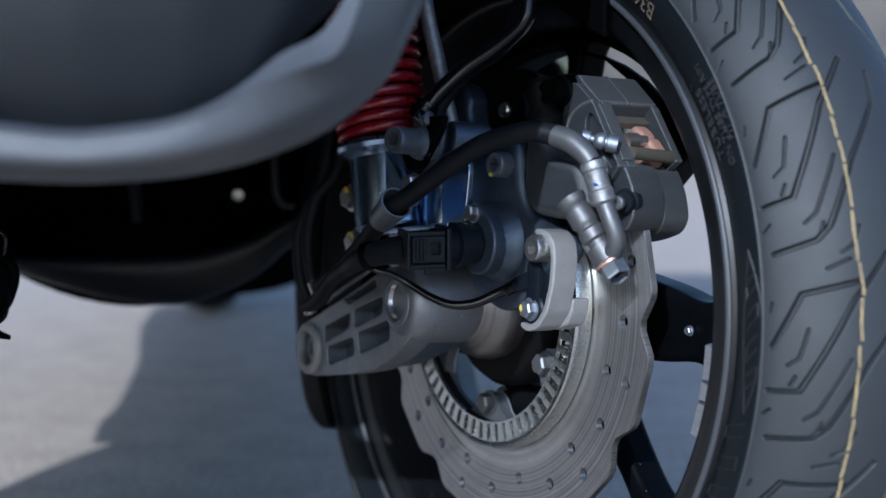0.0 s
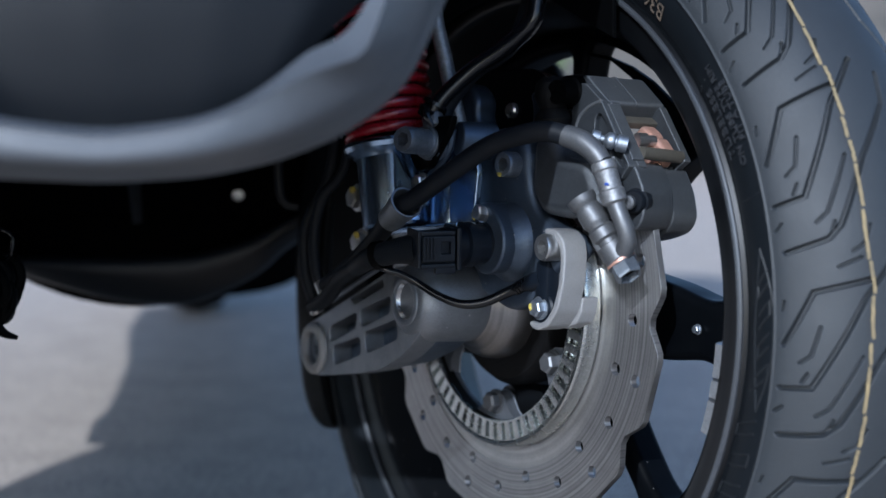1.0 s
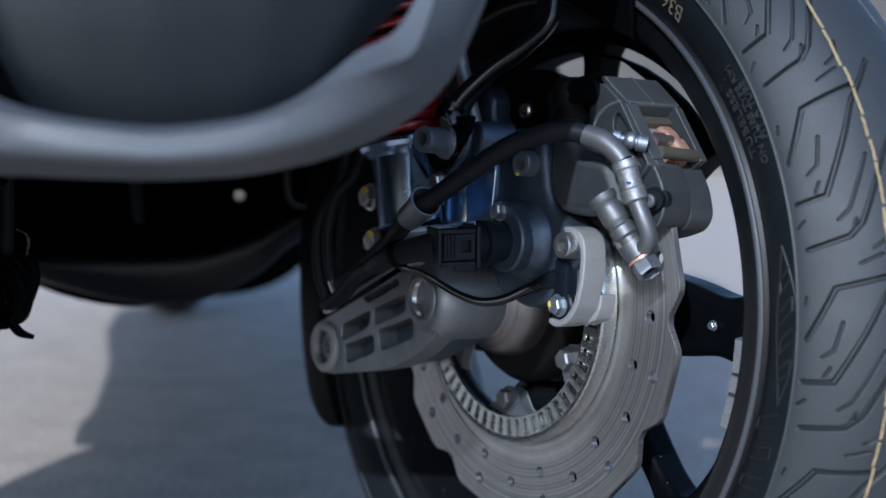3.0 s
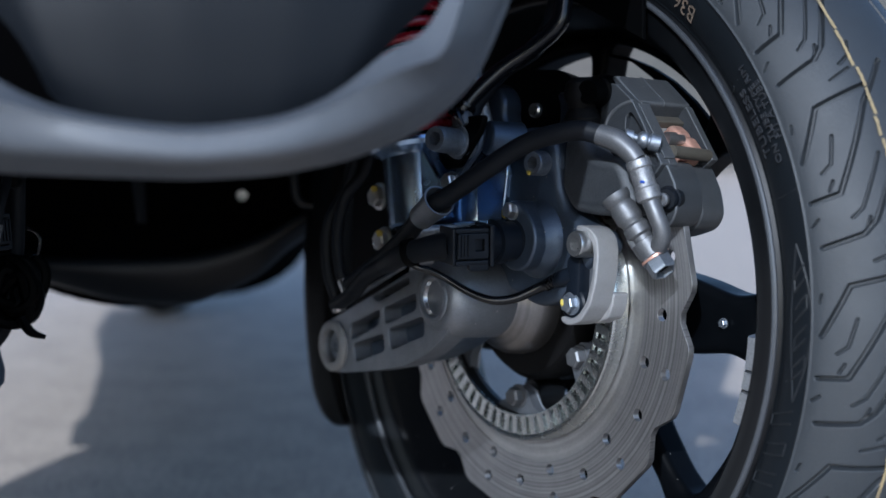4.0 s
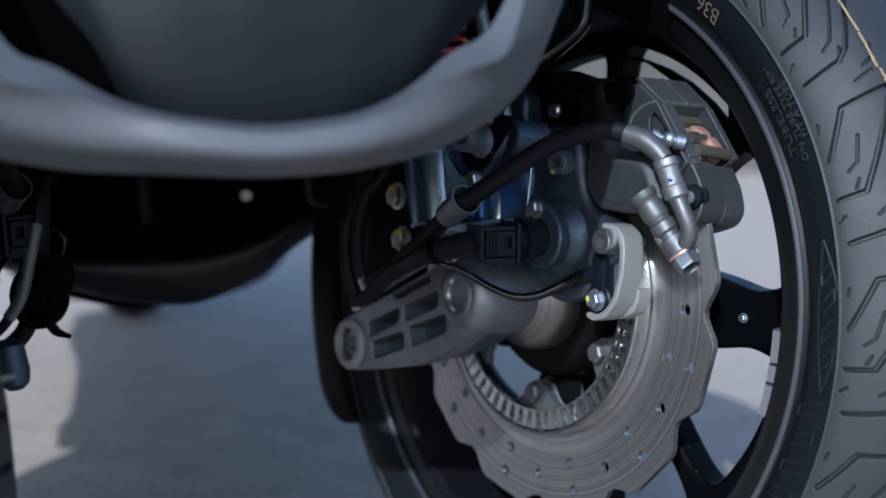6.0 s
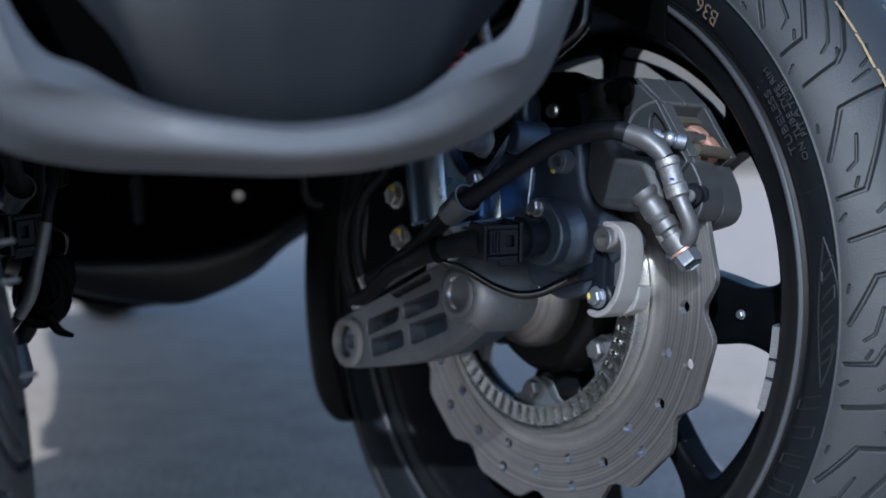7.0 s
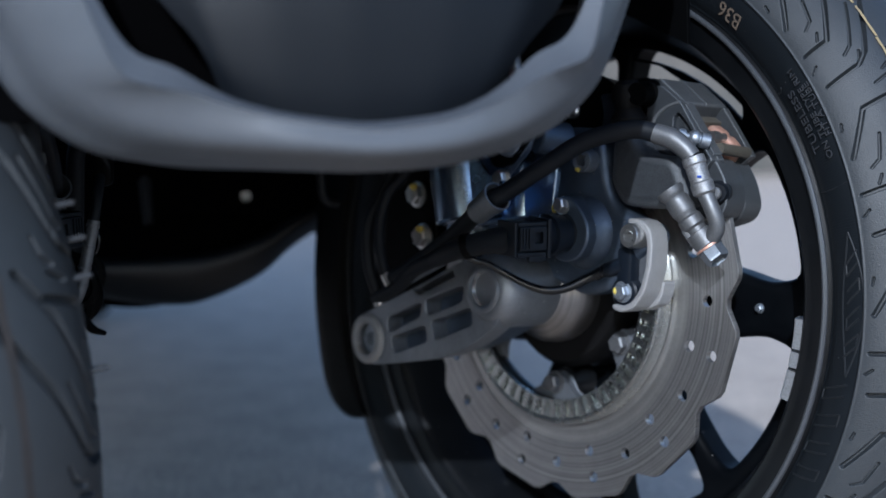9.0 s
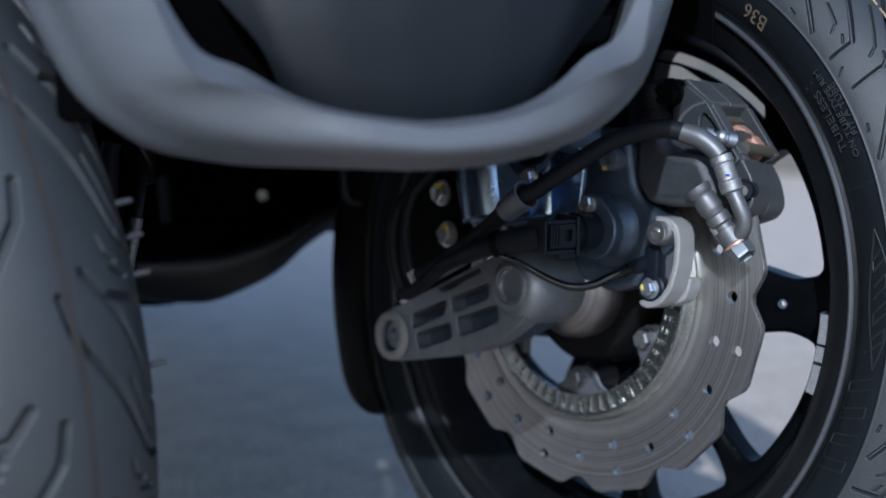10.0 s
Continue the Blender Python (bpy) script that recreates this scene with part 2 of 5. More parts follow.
def merge(*shapes):
    verts, faces, k = [], [], 0
    for v, f in shapes:
        verts.append(np.asarray(v, float).reshape(-1, 3))
        faces += [tuple(i + k for i in one) for one in f]
        k += len(v)
    return np.concatenate(verts), faces


def grid_faces(rows, cols, loop_rows=False, loop_cols=False):
    out = []
    for i in range(rows if loop_rows else rows - 1):
        for j in range(cols if loop_cols else cols - 1):
            a, b = i * cols + j, i * cols + (j + 1) % cols
            c, d = ((i + 1) % rows) * cols + (j + 1) % cols, ((i + 1) % rows) * cols + j
            out.append((a, b, c, d))
    return out


def revolve(profile, segs=64, centre=(0, 0), start=0.0, end=360.0, closed=False):
    """A turned body about the line along local x through centre (y, z); profile of (x, radius). closed: the profile is a ring."""
    full = abs(end - start - 360) < 1e-6
    ang = np.radians(np.linspace(start, end, segs, endpoint=not full))
    p = np.asarray(profile, float)
    v = np.stack([np.repeat(p[:, 0][:, None], len(ang), 1), centre[0] + p[:, 1][:, None] * np.cos(ang), centre[1] + p[:, 1][:, None] * np.sin(ang)], -1).reshape(-1, 3)
    f = grid_faces(len(p), len(ang), closed, full)
    if not full:
        if closed:
            f.append(tuple(i * len(ang) for i in range(len(p))))
            f.append(tuple(i * len(ang) + len(ang) - 1 for i in reversed(range(len(p)))))
    elif not closed:
        f.append(tuple(range(len(ang) - 1, -1, -1)))
        f.append(tuple((len(p) - 1) * len(ang) + j for j in range(len(ang))))
    return v, f


def smooth_line(points, per=8):
    """Catmull-Rom through the points."""
    p = [np.asarray(q, float) for q in points]
    p = [2 * p[0] - p[1]] + p + [2 * p[-1] - p[-2]]
    out = []
    for i in range(1, len(p) - 2):
        for t in np.linspace(0, 1, per, endpoint=False):
            out.append(0.5 * (2 * p[i] + (p[i + 1] - p[i - 1]) * t + (2 * p[i - 1] - 5 * p[i] + 4 * p[i + 1] - p[i + 2]) * t**2 + (3 * p[i] - p[i - 1] - 3 * p[i + 1] + p[i + 2]) * t**3))
    out.append(p[-2])
    return np.array(out)


def tube(points, radius, segs=14, per=8, caps=True):
    """A round bar along a smooth line; radius: one number, or one for each given point."""
    line = smooth_line(points, per) if per else np.asarray(points, float)
    rad = np.interp(np.linspace(0, 1, len(line)), np.linspace(0, 1, len(points)), radius if np.ndim(radius) else [radius] * len(points))
    tan = np.gradient(line, axis=0)
    tan /= np.linalg.norm(tan, axis=1)[:, None]
    up = np.array([0.31, 0.17, 0.93])
    rings = []
    for c, t, r in zip(line, tan, rad):
        up = up - t * (up @ t)
        up /= np.linalg.norm(up)
        side = np.cross(t, up)
        a = np.linspace(0, 2 * np.pi, segs, endpoint=False)[:, None]
        rings.append(c + r * (np.cos(a) * up + np.sin(a) * side))
    v = np.concatenate(rings)
    f = grid_faces(len(line), segs, False, True)
    if caps:
        f += [tuple(range(segs - 1, -1, -1)), tuple(len(v) - segs + j for j in range(segs))]
    return v, f


def rod(p0, p1, steps, segs=24):
    """A straight turned rod from p0 towards p1: steps of (share of the way, radius)."""
    p0, p1 = np.asarray(p0, float), np.asarray(p1, float)
    pts = [p0 + (p1 - p0) * s for s, _ in steps]
    t = (p1 - p0) / np.linalg.norm(p1 - p0)
    up = np.array([0.2, 0.3, 0.9])
    up -= t * (up @ t)
    up /= np.linalg.norm(up)
    side = np.cross(t, up)
    a = np.linspace(0, 2 * np.pi, segs, endpoint=False)[:, None]
    v = np.concatenate([c + r * (np.cos(a) * up + np.sin(a) * side) for c, (_, r) in zip(pts, steps)])
    f = grid_faces(len(steps), segs, False, True)
    f += [tuple(range(segs - 1, -1, -1)), tuple(len(v) - segs + j for j in range(segs))]
    return v, f


def plate(outline, x0, x1, holes=(), bevel=0.0, res=3):
    """A slab in the local y-z plane from x0 to x1 with rounded edges; outline and holes are rings of (y, z)."""
    cu = bpy.data.curves.new("outline", "CURVE")
    cu.dimensions, cu.fill_mode = "2D", "BOTH"
    for ring in (outline, *holes):
        sp = cu.splines.new("POLY")
        sp.points.add(len(ring) - 1)
        for p, (y, z) in zip(sp.points, ring):
            p.co = (y, z, 0, 1)
        sp.use_cyclic_u = True
    cu.extrude = max((x1 - x0) / 2 - bevel, 1e-5)
    cu.bevel_depth, cu.bevel_resolution, cu.offset = bevel, res, -bevel
    ob = bpy.data.objects.new("outline", cu)
    scene.collection.objects.link(ob)
    bpy.context.view_layer.update()
    me = bpy.data.meshes.new_from_object(ob.evaluated_get(bpy.context.evaluated_depsgraph_get()))
    co = np.empty(len(me.vertices) * 3)
    me.vertices.foreach_get("co", co)
    co = co.reshape(-1, 3)
    v = np.stack([co[:, 2] + (x0 + x1) / 2, co[:, 0], co[:, 1]], 1)
    faces = [tuple(p.vertices) for p in me.polygons]
    bpy.data.objects.remove(ob)
    bpy.data.meshes.remove(me)
    bpy.data.curves.remove(cu)
    bm = bmesh.new()
    vs = [bm.verts.new(c) for c in v]
    for f in faces:
        try:
            bm.faces.new([vs[i] for i in f])
        except ValueError:
            pass
    bmesh.ops.remove_doubles(bm, verts=bm.verts, dist=1e-6)
    bmesh.ops.recalc_face_normals(bm, faces=bm.faces)
    bm.verts.index_update()
    v = np.array([x.co[:] for x in bm.verts])
    faces = [tuple(x.index for x in f.verts) for f in bm.faces]
    bm.free()
    return v, faces


def rounded(points, r, n=5):
    """A ring with its corners rounded."""
    out = []
    p = [np.asarray(q, float) for q in points]
    for i, c in enumerate(p):
        a, b = p[i - 1], p[(i + 1) % len(p)]
        ra = min(r, 0.45 * np.linalg.norm(a - c))
        rb = min(r, 0.45 * np.linalg.norm(b - c))
        s, e = c + (a - c) / np.linalg.norm(a - c) * ra, c + (b - c) / np.linalg.norm(b - c) * rb
        for t in np.linspace(0, 1, n):
            out.append(tuple((1 - t) ** 2 * s + 2 * t * (1 - t) * c + t * t * e))
    return out


def circle(y, z, r, n=24, turn=0.0):
    return [(y + r * math.cos(2 * math.pi * i / n + turn), z + r * math.sin(2 * math.pi * i / n + turn)) for i in range(n)]


def block(size, bevel, m=None):
    """A box with rounded edges, centred, moved by m."""
    bm = bmesh.new()
    bmesh.ops.create_cube(bm, size=1)
    bmesh.ops.scale(bm, vec=size, verts=bm.verts)
    if bevel:
        bmesh.ops.bevel(bm, geom=list(bm.edges), offset=bevel, segments=2, profile=0.5, affect="EDGES")
    if m is not None:
        bmesh.ops.transform(bm, matrix=m, verts=bm.verts)
    bm.verts.index_update()
    out = np.array([v.co[:] for v in bm.verts]), [tuple(v.index for v in f.verts) for f in bm.faces]
    bm.free()
    return out


def bolt_hex(base, way, r, h, flange=1.25):
    """A flanged hexagon bolt head on base, facing way."""
    base, way = np.asarray(base, float), np.asarray(way, float) / np.linalg.norm(way)
    disc = rod(base, base + way * h, [(0, r * flange), (0.22, r * flange), (0.3, r * 1.02)], 24)
    head = rod(base, base + way * h, [(0.25, r), (0.86, r), (1.0, r * 0.82)], 6)
    return merge(disc, head)


def bolt_socket(base, way, r, h):
    """A cylinder head with a hexagon socket."""
    base, way = np.asarray(base, float), np.asarray(way, float) / np.linalg.norm(way)
    up = np.array([0.2, 0.3, 0.9])
    up -= way * (up @ way)
    up /= np.linalg.norm(up)
    side = np.cross(way, up)
    rows = [(0, r, 0), (0.88, r, 0), (1.0, r * 0.9, 0), (1.0, r * 0.56, 1), (0.45, r * 0.54, 1), (0.4, r * 0.1, 1)]
    v = []
    for s, rr, hexed in rows:
        for i in range(24):
            a = 2 * math.pi * i / 24
            k = math.cos(math.pi / 6) / math.cos((a % (math.pi / 3)) - math.pi / 6) if hexed else 1
            v.append(base + way * h * s + rr * k * (math.cos(a) * up + math.sin(a) * side))
    f = grid_faces(len(rows), 24, False, True)
    f += [tuple(range(23, -1, -1)), tuple(len(v) - 24 + j for j in range(24))]
    return np.array(v), f


def dab(centre, ry, rz, seed):
    """A thin uneven spot of paint on a face that looks along -x."""
    rng_ = random.Random(seed)
    wob = [rng_.uniform(0.7, 1.15) for _ in range(14)]
    v = [(centre[0] - 0.0007, centre[1], centre[2])]
    for k, lift in ((0.55, 0.0006), (0.9, 0.0003), (1.0, -0.0006)):
        for i, w in enumerate(wob):
            a = 2 * math.pi * i / 14
            v.append((centre[0] - lift, centre[1] + ry * k * w * math.cos(a), centre[2] + rz * k * w * math.sin(a)))
    f = [(0, 1 + (i + 1) % 14, 1 + i) for i in range(14)]
    f += [(1 + 14 * j + i, 1 + 14 * j + (i + 1) % 14, 1 + 14 * (j + 1) + (i + 1) % 14, 1 + 14 * (j + 1) + i) for j in range(2) for i in range(14)]
    return np.array(v), f


def letters(text, size, place, thick=0.0008):
    """Raised letters; place maps (x, y, height) of the flat text to a local point."""
    cu = bpy.data.curves.new("text", "FONT")
    cu.body, cu.size, cu.extrude = text, size, thick / 2
    cu.resolution_u = 3
    ob = bpy.data.objects.new("text", cu)
    scene.collection.objects.link(ob)
    bpy.context.view_layer.update()
    me = bpy.data.meshes.new_from_object(ob.evaluated_get(bpy.context.evaluated_depsgraph_get()))
    v = [place(*p.co) for p in me.vertices]
    f = [tuple(p.vertices) for p in me.polygons]
    bpy.data.objects.remove(ob)
    bpy.data.meshes.remove(me)
    bpy.data.curves.remove(cu)
    return np.array(v), f


# ---- frames: the two front wheels, steered alike, and the vehicle ----
AXLE = Vector((0.8461, 0.5315, -0.0413)).normalized()
UP = (Vector((0, 0, 1)) - AXLE * AXLE.z).normalized()
BACK = UP.cross(AXLE)
TURN = Matrix((AXLE, BACK, UP)).transposed().to_4x4()
HUB = Vector((0.0313, 0.7142, 0.2418))
SIDE = Vector((0.987, 0.16, 0)).normalized()
AHEAD = Vector((SIDE.y, -SIDE.x, 0))
TRACK = 0.373
RIGHT = Frame(Matrix.Translation(HUB) @ TURN)
AXLE_LEFT = Vector((0.8461, 0.5315, 0.13)).normalized()
UP_LEFT = (Vector((0, 0, 1)) - AXLE_LEFT * AXLE_LEFT.z).normalized()
TURN_LEFT = Matrix((AXLE_LEFT, UP_LEFT.cross(AXLE_LEFT), UP_LEFT)).transposed().to_4x4()
LEFT = Frame(Matrix.Translation(Vector((*(HUB - SIDE * TRACK).xy, 0.2418))) @ TURN_LEFT, True)
NOSE = Vector((-0.118, 0.416, 0))
BIKE = Frame(Matrix.Translation(NOSE) @ Matrix((SIDE, -AHEAD, Vector((0, 0, 1)))).transposed().to_4x4())

scooter = new("scooter")
scooter.location = NOSE - AHEAD * 0.7
WORLD_OF[scooter] = Matrix.Translation(scooter.location)
tagged(scooter, "grey and black three-wheeled scooter with red front springs standing on asphalt", "scooter")

# ---- ground ----
ground = part("ground", ([(-400, -400, 0), (400, -400, 0), (400, 400, 0), (-400, 400, 0)], [(0, 1, 2, 3)]), GROUND)
tagged(ground, "pale worn asphalt yard with sun patches and shadow", "asphalt ground", kind="structure")

FAR_WALL = material("sunlit plaster", (0.105, 0.092, 0.082), 0.8, 0, dark=(0.035, 0.040, 0.036), grain=6, blotch=0.5, amount=0.9, bump=0.2)
HEDGE = material("hedge leaves", (0.07, 0.10, 0.035), 0.7, 0, grain=9, blotch=1.2, amount=0.6, bump=0.8)
far_wall = part("wall_north", block((24, 0.3, 2.4), 0.02, Matrix.Translation((9.5, 14, 1.2))), FAR_WALL)
tagged(far_wall, "distant beige plaster boundary wall", "wall", kind="structure")
hedge_rng = random.Random(2)
leaf = []
for k in range(900):
    c = Vector((hedge_rng.uniform(-14, 1.5), 13.2 + hedge_rng.uniform(-0.6, 0.6), hedge_rng.uniform(0.05, 1.7)))
    r = hedge_rng.uniform(0.08, 0.2)
    leaf.append((np.array([c + Vector((hedge_rng.uniform(-r, r), hedge_rng.uniform(-r, r), hedge_rng.uniform(-r, r))) for _ in range(4)]), [(0, 1, 2), (0, 2, 3), (0, 3, 1), (1, 3, 2)]))
hedge = part("hedge", merge(*leaf), HEDGE)
tagged(hedge, "distant green clipped hedge along the yard", "hedge", kind="stuff")

# ---- tyre ----
PROFILE = [(0.003, 0.180), (-0.003, 0.188), (-0.0062, 0.198), (-0.0055, 0.208), (-0.001, 0.2175), (0.006, 0.2262), (0.016, 0.2338), (0.030, 0.2397), (0.045, 0.242)]
PROFILE = PROFILE + [(0.09 - x, r) for x, r in reversed(PROFILE[:-1])]
PITCH = 360 / 17
# grooves of one pitch: half width, depth, then (degrees, x) nodes
GROOVES = [
    (0.0010, 0.0034, [(0.0, 0.0195), (1.2, 0.0007), (7.2, -0.0052)]),
    (0.0010, 0.0034, [(12.3, -0.0053), (11.8, 0.0010), (10.2, 0.003), (2.0, 0.0165), (-2.6, 0.0308)]),
    (0.0010, 0.0034, [(17.8, -0.0045), (16.7, 0.0058), (15.3, 0.0103), (8.5, 0.0225), (2.7, 0.039), (-0.7, 0.042)]),
    (0.0006, 0.0018, [(5.0, 0.0024), (8.2, 0.0003), (9.1, -0.0022)]),
    (0.0006, 0.0020, [(14.8, 0.003), (13.8, 0.0065), (8.0, 0.0158)]),
    (0.0006, 0.0020, [(-2.3, 0.0158), (-1.4, 0.008)]),
    (0.00055, 0.0018, [(2.2, -0.0052), (3.2, -0.0054)]),
    (0.00055, 0.0018, [(10.2, -0.0002), (11.3, -0.0014)]),
    (0.00055, 0.0018, [(14.4, -0.0046), (15.2, -0.0056)]),
    (0.00055, 0.0018, [(14.9, 0.0083), (16.0, 0.0070)]),
    (0.0006, 0.0018, [(18.2, 0.0130), (17.4, 0.0178), (15.6, 0.0205)]),
]


def tyre_shape(fine):
    knots = np.array(PROFILE)
    arc = np.r_[0, np.cumsum(np.hypot(*np.diff(knots, axis=0).T))]
    line = smooth_line([(x, r, 0) for x, r in PROFILE], 12)[:, :2]
    larc = np.r_[0, np.cumsum(np.hypot(*np.diff(line, axis=0).T))]
    half = larc[-1] / 2
    near = np.linspace(0, half * 1.25, 290 if fine else 190)
    u = np.r_[near, np.linspace(half * 1.25, larc[-1], 24)[1:]]
    x, r = np.interp(u, larc, line[:, 0]), np.interp(u, larc, line[:, 1])
    du = np.gradient(np.c_[x, r], axis=0)
    norm = np.c_[-du[:, 1], du[:, 0]] / np.hypot(*du.T)[:, None]
    th = np.r_[np.linspace(118, 236, 1900 if fine else 1000), np.linspace(236, 478, 200)[1:-1]]
    top = (larc > larc[np.argmin(line[:, 0])]) & (larc <= half * 1.6)
    to_u = lambda xx: np.interp(xx, line[top, 0], larc[top])  # noqa: E731
    depth = np.zeros((len(u), len(th)))
    R, wide = 0.232, 1.0 if fine else 1.6
    for w, deep, nodes in GROOVES:
        for mirror in (False, True):
            pts = np.array([((d + (PITCH / 2 if mirror else 0)), (2 * half - to_u(xx)) if mirror else to_u(xx)) for d, xx in nodes])
            ph = (th - 151.1 - pts[:, 0].min() + 2) % PITCH + pts[:, 0].min() - 2
            for shift in (0, PITCH):
                q = np.stack(np.broadcast_arrays(np.radians(ph + shift)[None] * R, u[:, None]), -1)
                for (d0, u0), (d1, u1) in zip(pts[:-1], pts[1:]):
                    a, b = np.array([math.radians(d0) * R, u0]), np.array([math.radians(d1) * R, u1])
                    t = np.clip(((q - a) @ (b - a)) / ((b - a) @ (b - a)), 0, 1)
                    dist = np.linalg.norm(q - a - t[..., None] * (b - a), axis=-1)
                    s = np.clip((w * wide * 1.4 - dist) / (w * wide * 0.8), 0, 1)
                    depth = np.maximum(depth, deep * s * s * (3 - 2 * s))
    # moulding ribs of the bead and a shoulder step on the sidewall
    rib = 0.0005 * (np.exp(-(((u - 0.004) / 0.0007) ** 2)))
    edge = np.interp(0.2038, line[: len(line) // 2, 1], larc[: len(line) // 2])
    rib = rib - 0.0007 / (1 + np.exp((u - edge) / 0.00022)) + 0.0006 * np.exp(-(((u - edge - 0.0007) / 0.0005) ** 2))
    X = x[:, None] - norm[:, 0][:, None] * (-(rib[:, None]) + depth)
    Rr = r[:, None] - norm[:, 1][:, None] * (-(rib[:, None]) + depth)
    a = np.radians(th)
    v = np.stack([X, Rr * np.cos(a), Rr * np.sin(a)], -1).reshape(-1, 3)
    f = grid_faces(len(u), len(th), False, True)
    wall = [bool(np.interp(u[k // len(th)], larc, line[:, 1]) < 0.2038) for k in range(len(u) * len(th))]
    return v, f, wall


def wheel(at, fine):
    hub_part = part("front_wheel", revolve([(0.016, 0.020), (0.016, 0.046), (0.022, 0.05), (0.062, 0.05), (0.07, 0.044), (0.07, 0.02)], 64), RIM, scooter, at, "black cast alloy front wheel with wide and slim spokes")
    v, f, wall = tyre_shape(fine)
    tyre = part("tyre", (v, f), [TREAD, WALL], hub_part, at, "black tubeless tyre with angular grooves and a yellow line", 50)
    tyre.data.polygons.foreach_set("material_index", np.array([int(wall[p[0]]) for p in f], np.int32))
    inner = [(0.0015, 0.1828), (-0.0004, 0.1812), (-0.0002, 0.1792), (0.0010, 0.1765), (0.0020, 0.1710), (0.0028, 0.1665), (0.0045, 0.1642), (0.0080, 0.1628), (0.015, 0.1597), (0.030, 0.1530), (0.045, 0.1490)]
    ring = inner + [(0.09 - x, r) for x, r in reversed(inner[:-1])] + [(0.083, 0.178), (0.062, 0.164), (0.045, 0.156), (0.028, 0.166), (0.007, 0.178)]
    part("rim", revolve(ring, 160, closed=True), RIM, hub_part, at, "gloss black rim barrel")
    part("rim_lip", revolve([(-0.0012 + 0.0016 * math.cos(i * math.pi / 5), 0.1800 + 0.0016 * math.sin(i * math.pi / 5)) for i in range(10)], 200, closed=True), LIP, hub_part, at)
    # cast face: broad spokes beside slim ones, with rounded windows between them
    broad = ((0.058, 0.0250), (0.098, 0.0200), (0.117, 0.0156), (0.126, 0.0160), (0.1405, 0.0200))
    thin = ((0.058, 0.0110), (0.098, 0.0072), (0.117, 0.0066), (0.126, 0.0072), (0.1405, 0.0105))
    slight = ((0.058, 0.0100), (0.098, 0.0060), (0.117, 0.0052), (0.126, 0.0054), (0.1405, 0.0070))
    turns = [(0.0, thin), (47.0, thin), (94.5, slight), (138.7, thin), (182.5, broad), (230.0, thin), (265.0, thin), (300.0, thin)]
    windows = []
    for (a0, one), (a1, two) in zip(turns, turns[1:] + [(360.0, thin)]):
        left = [(r, a0 + math.degrees(w / r)) for r, w in one]
        right = [(r, a1 - math.degrees(w / r)) for r, w in two]
        far = [(0.1405, left[-1][1] + (right[-1][1] - left[-1][1]) * k / 6) for k in range(1, 6)]
        if a1 == 138.7:
            far = [(0.1485, 100 + 6 * k) for k in range(6)]
        near = [(0.058, right[0][1] + (left[0][1] - right[0][1]) * k / 3) for k in range(1, 3)]
        ring_ = [(r * math.cos(math.radians(d)), r * math.sin(math.radians(d))) for r, d in left + far + right[::-1] + near]
        windows.append(rounded(ring_, 0.010, 4))
    # The left wheel's unseen face stays closed to keep sun spots off the ground.
    part("wheel_face", plate(circle(0, 0, 0.1515, 128), 0.036, 0.058, (windows if fine else []) + [circle(0, 0, 0.040, 48)], 0.005, 3), SPOKE, hub_part, at, "satin black cast spokes of the wheel")
    # the slim spoke behind the caliper forks towards the rim
    if fine:
        fork = [(0.1400, 97), (0.1403, 104), (0.1402, 112), (0.1402, 120), (0.1400, 128), (0.1400, 136), (0.1200, 138), (0.1240, 128), (0.1310, 122), (0.1350, 115), (0.1385, 106), (0.1385, 97)]
        part("spoke_fork", plate(rounded([(r * math.cos(math.radians(d)), r * math.sin(math.radians(d))) for r, d in fork], 0.002, 3), 0.037, 0.042, [], 0.001, 2), SPOKE, hub_part, at)
        # small bolt on the broad spoke
        part("spoke_bolt", bolt_hex((0.0350, -0.1172, -0.0046), (-1, 0, 0), 0.0022, 0.0026), BOLT, hub_part, at)
    return hub_part, tyre


def sidewall_x(r):
    p = PROFILE[:5]
    return float(np.interp(r, [q[1] for q in p], [q[0] for q in p]))


wheel_right, tyre_right = wheel(RIGHT, True)
wheel_left, tyre_left = wheel(LEFT, False)


def around(text, size, start, r, thick=0.0007, span=None):
    def place(x, y, h):
        rr = r - y
        a = math.radians(start) - x / r
        return (sidewall_x(rr) - 0.0004 - thick / 2 + h, rr * math.cos(a), rr * math.sin(a))

    if span is None:
        return letters(text, size, place, thick)
    flat, _ = letters(text, size, lambda x, y, h: (x, y, h), thick)
    k = math.radians(span) * r / flat[:, 0].max()
    return letters(text, size, lambda x, y, h: place(x * k, y, h), thick)


for d0, r0, x0 in ((163.5, 0.2185, 0.0000), (171.0, 0.2185, 0.0000), (167.0, 0.2130, -0.0036), (180.5, 0.2185, 0.0000)):
    c, s_ = math.cos(math.radians(d0)), math.sin(math.radians(d0))
    part("rubber_nub", rod((x0, r0 * c, r0 * s_), (x0 - 0.007, (r0 + 0.002) * c, (r0 + 0.002) * s_), [(0, 0.0013), (0.85, 0.0012), (1, 0.0006)], 10), LETTER, wheel_left, LEFT)
part("sidewall_lettering", around("TUBELESS", 0.0064, 155.4, 0.1943, span=10.6), LETTER, wheel_right, RIGHT)
part("sidewall_lettering", around("ON TUBE TYPE RIM", 0.0047, 157.1, 0.2002, span=14.8), LETTER, wheel_right, RIGHT)
part("sidewall_lettering", around("FIT A TUBE", 0.0046, 154.0, 0.2036, span=8.6), LETTER, wheel_right, RIGHT)
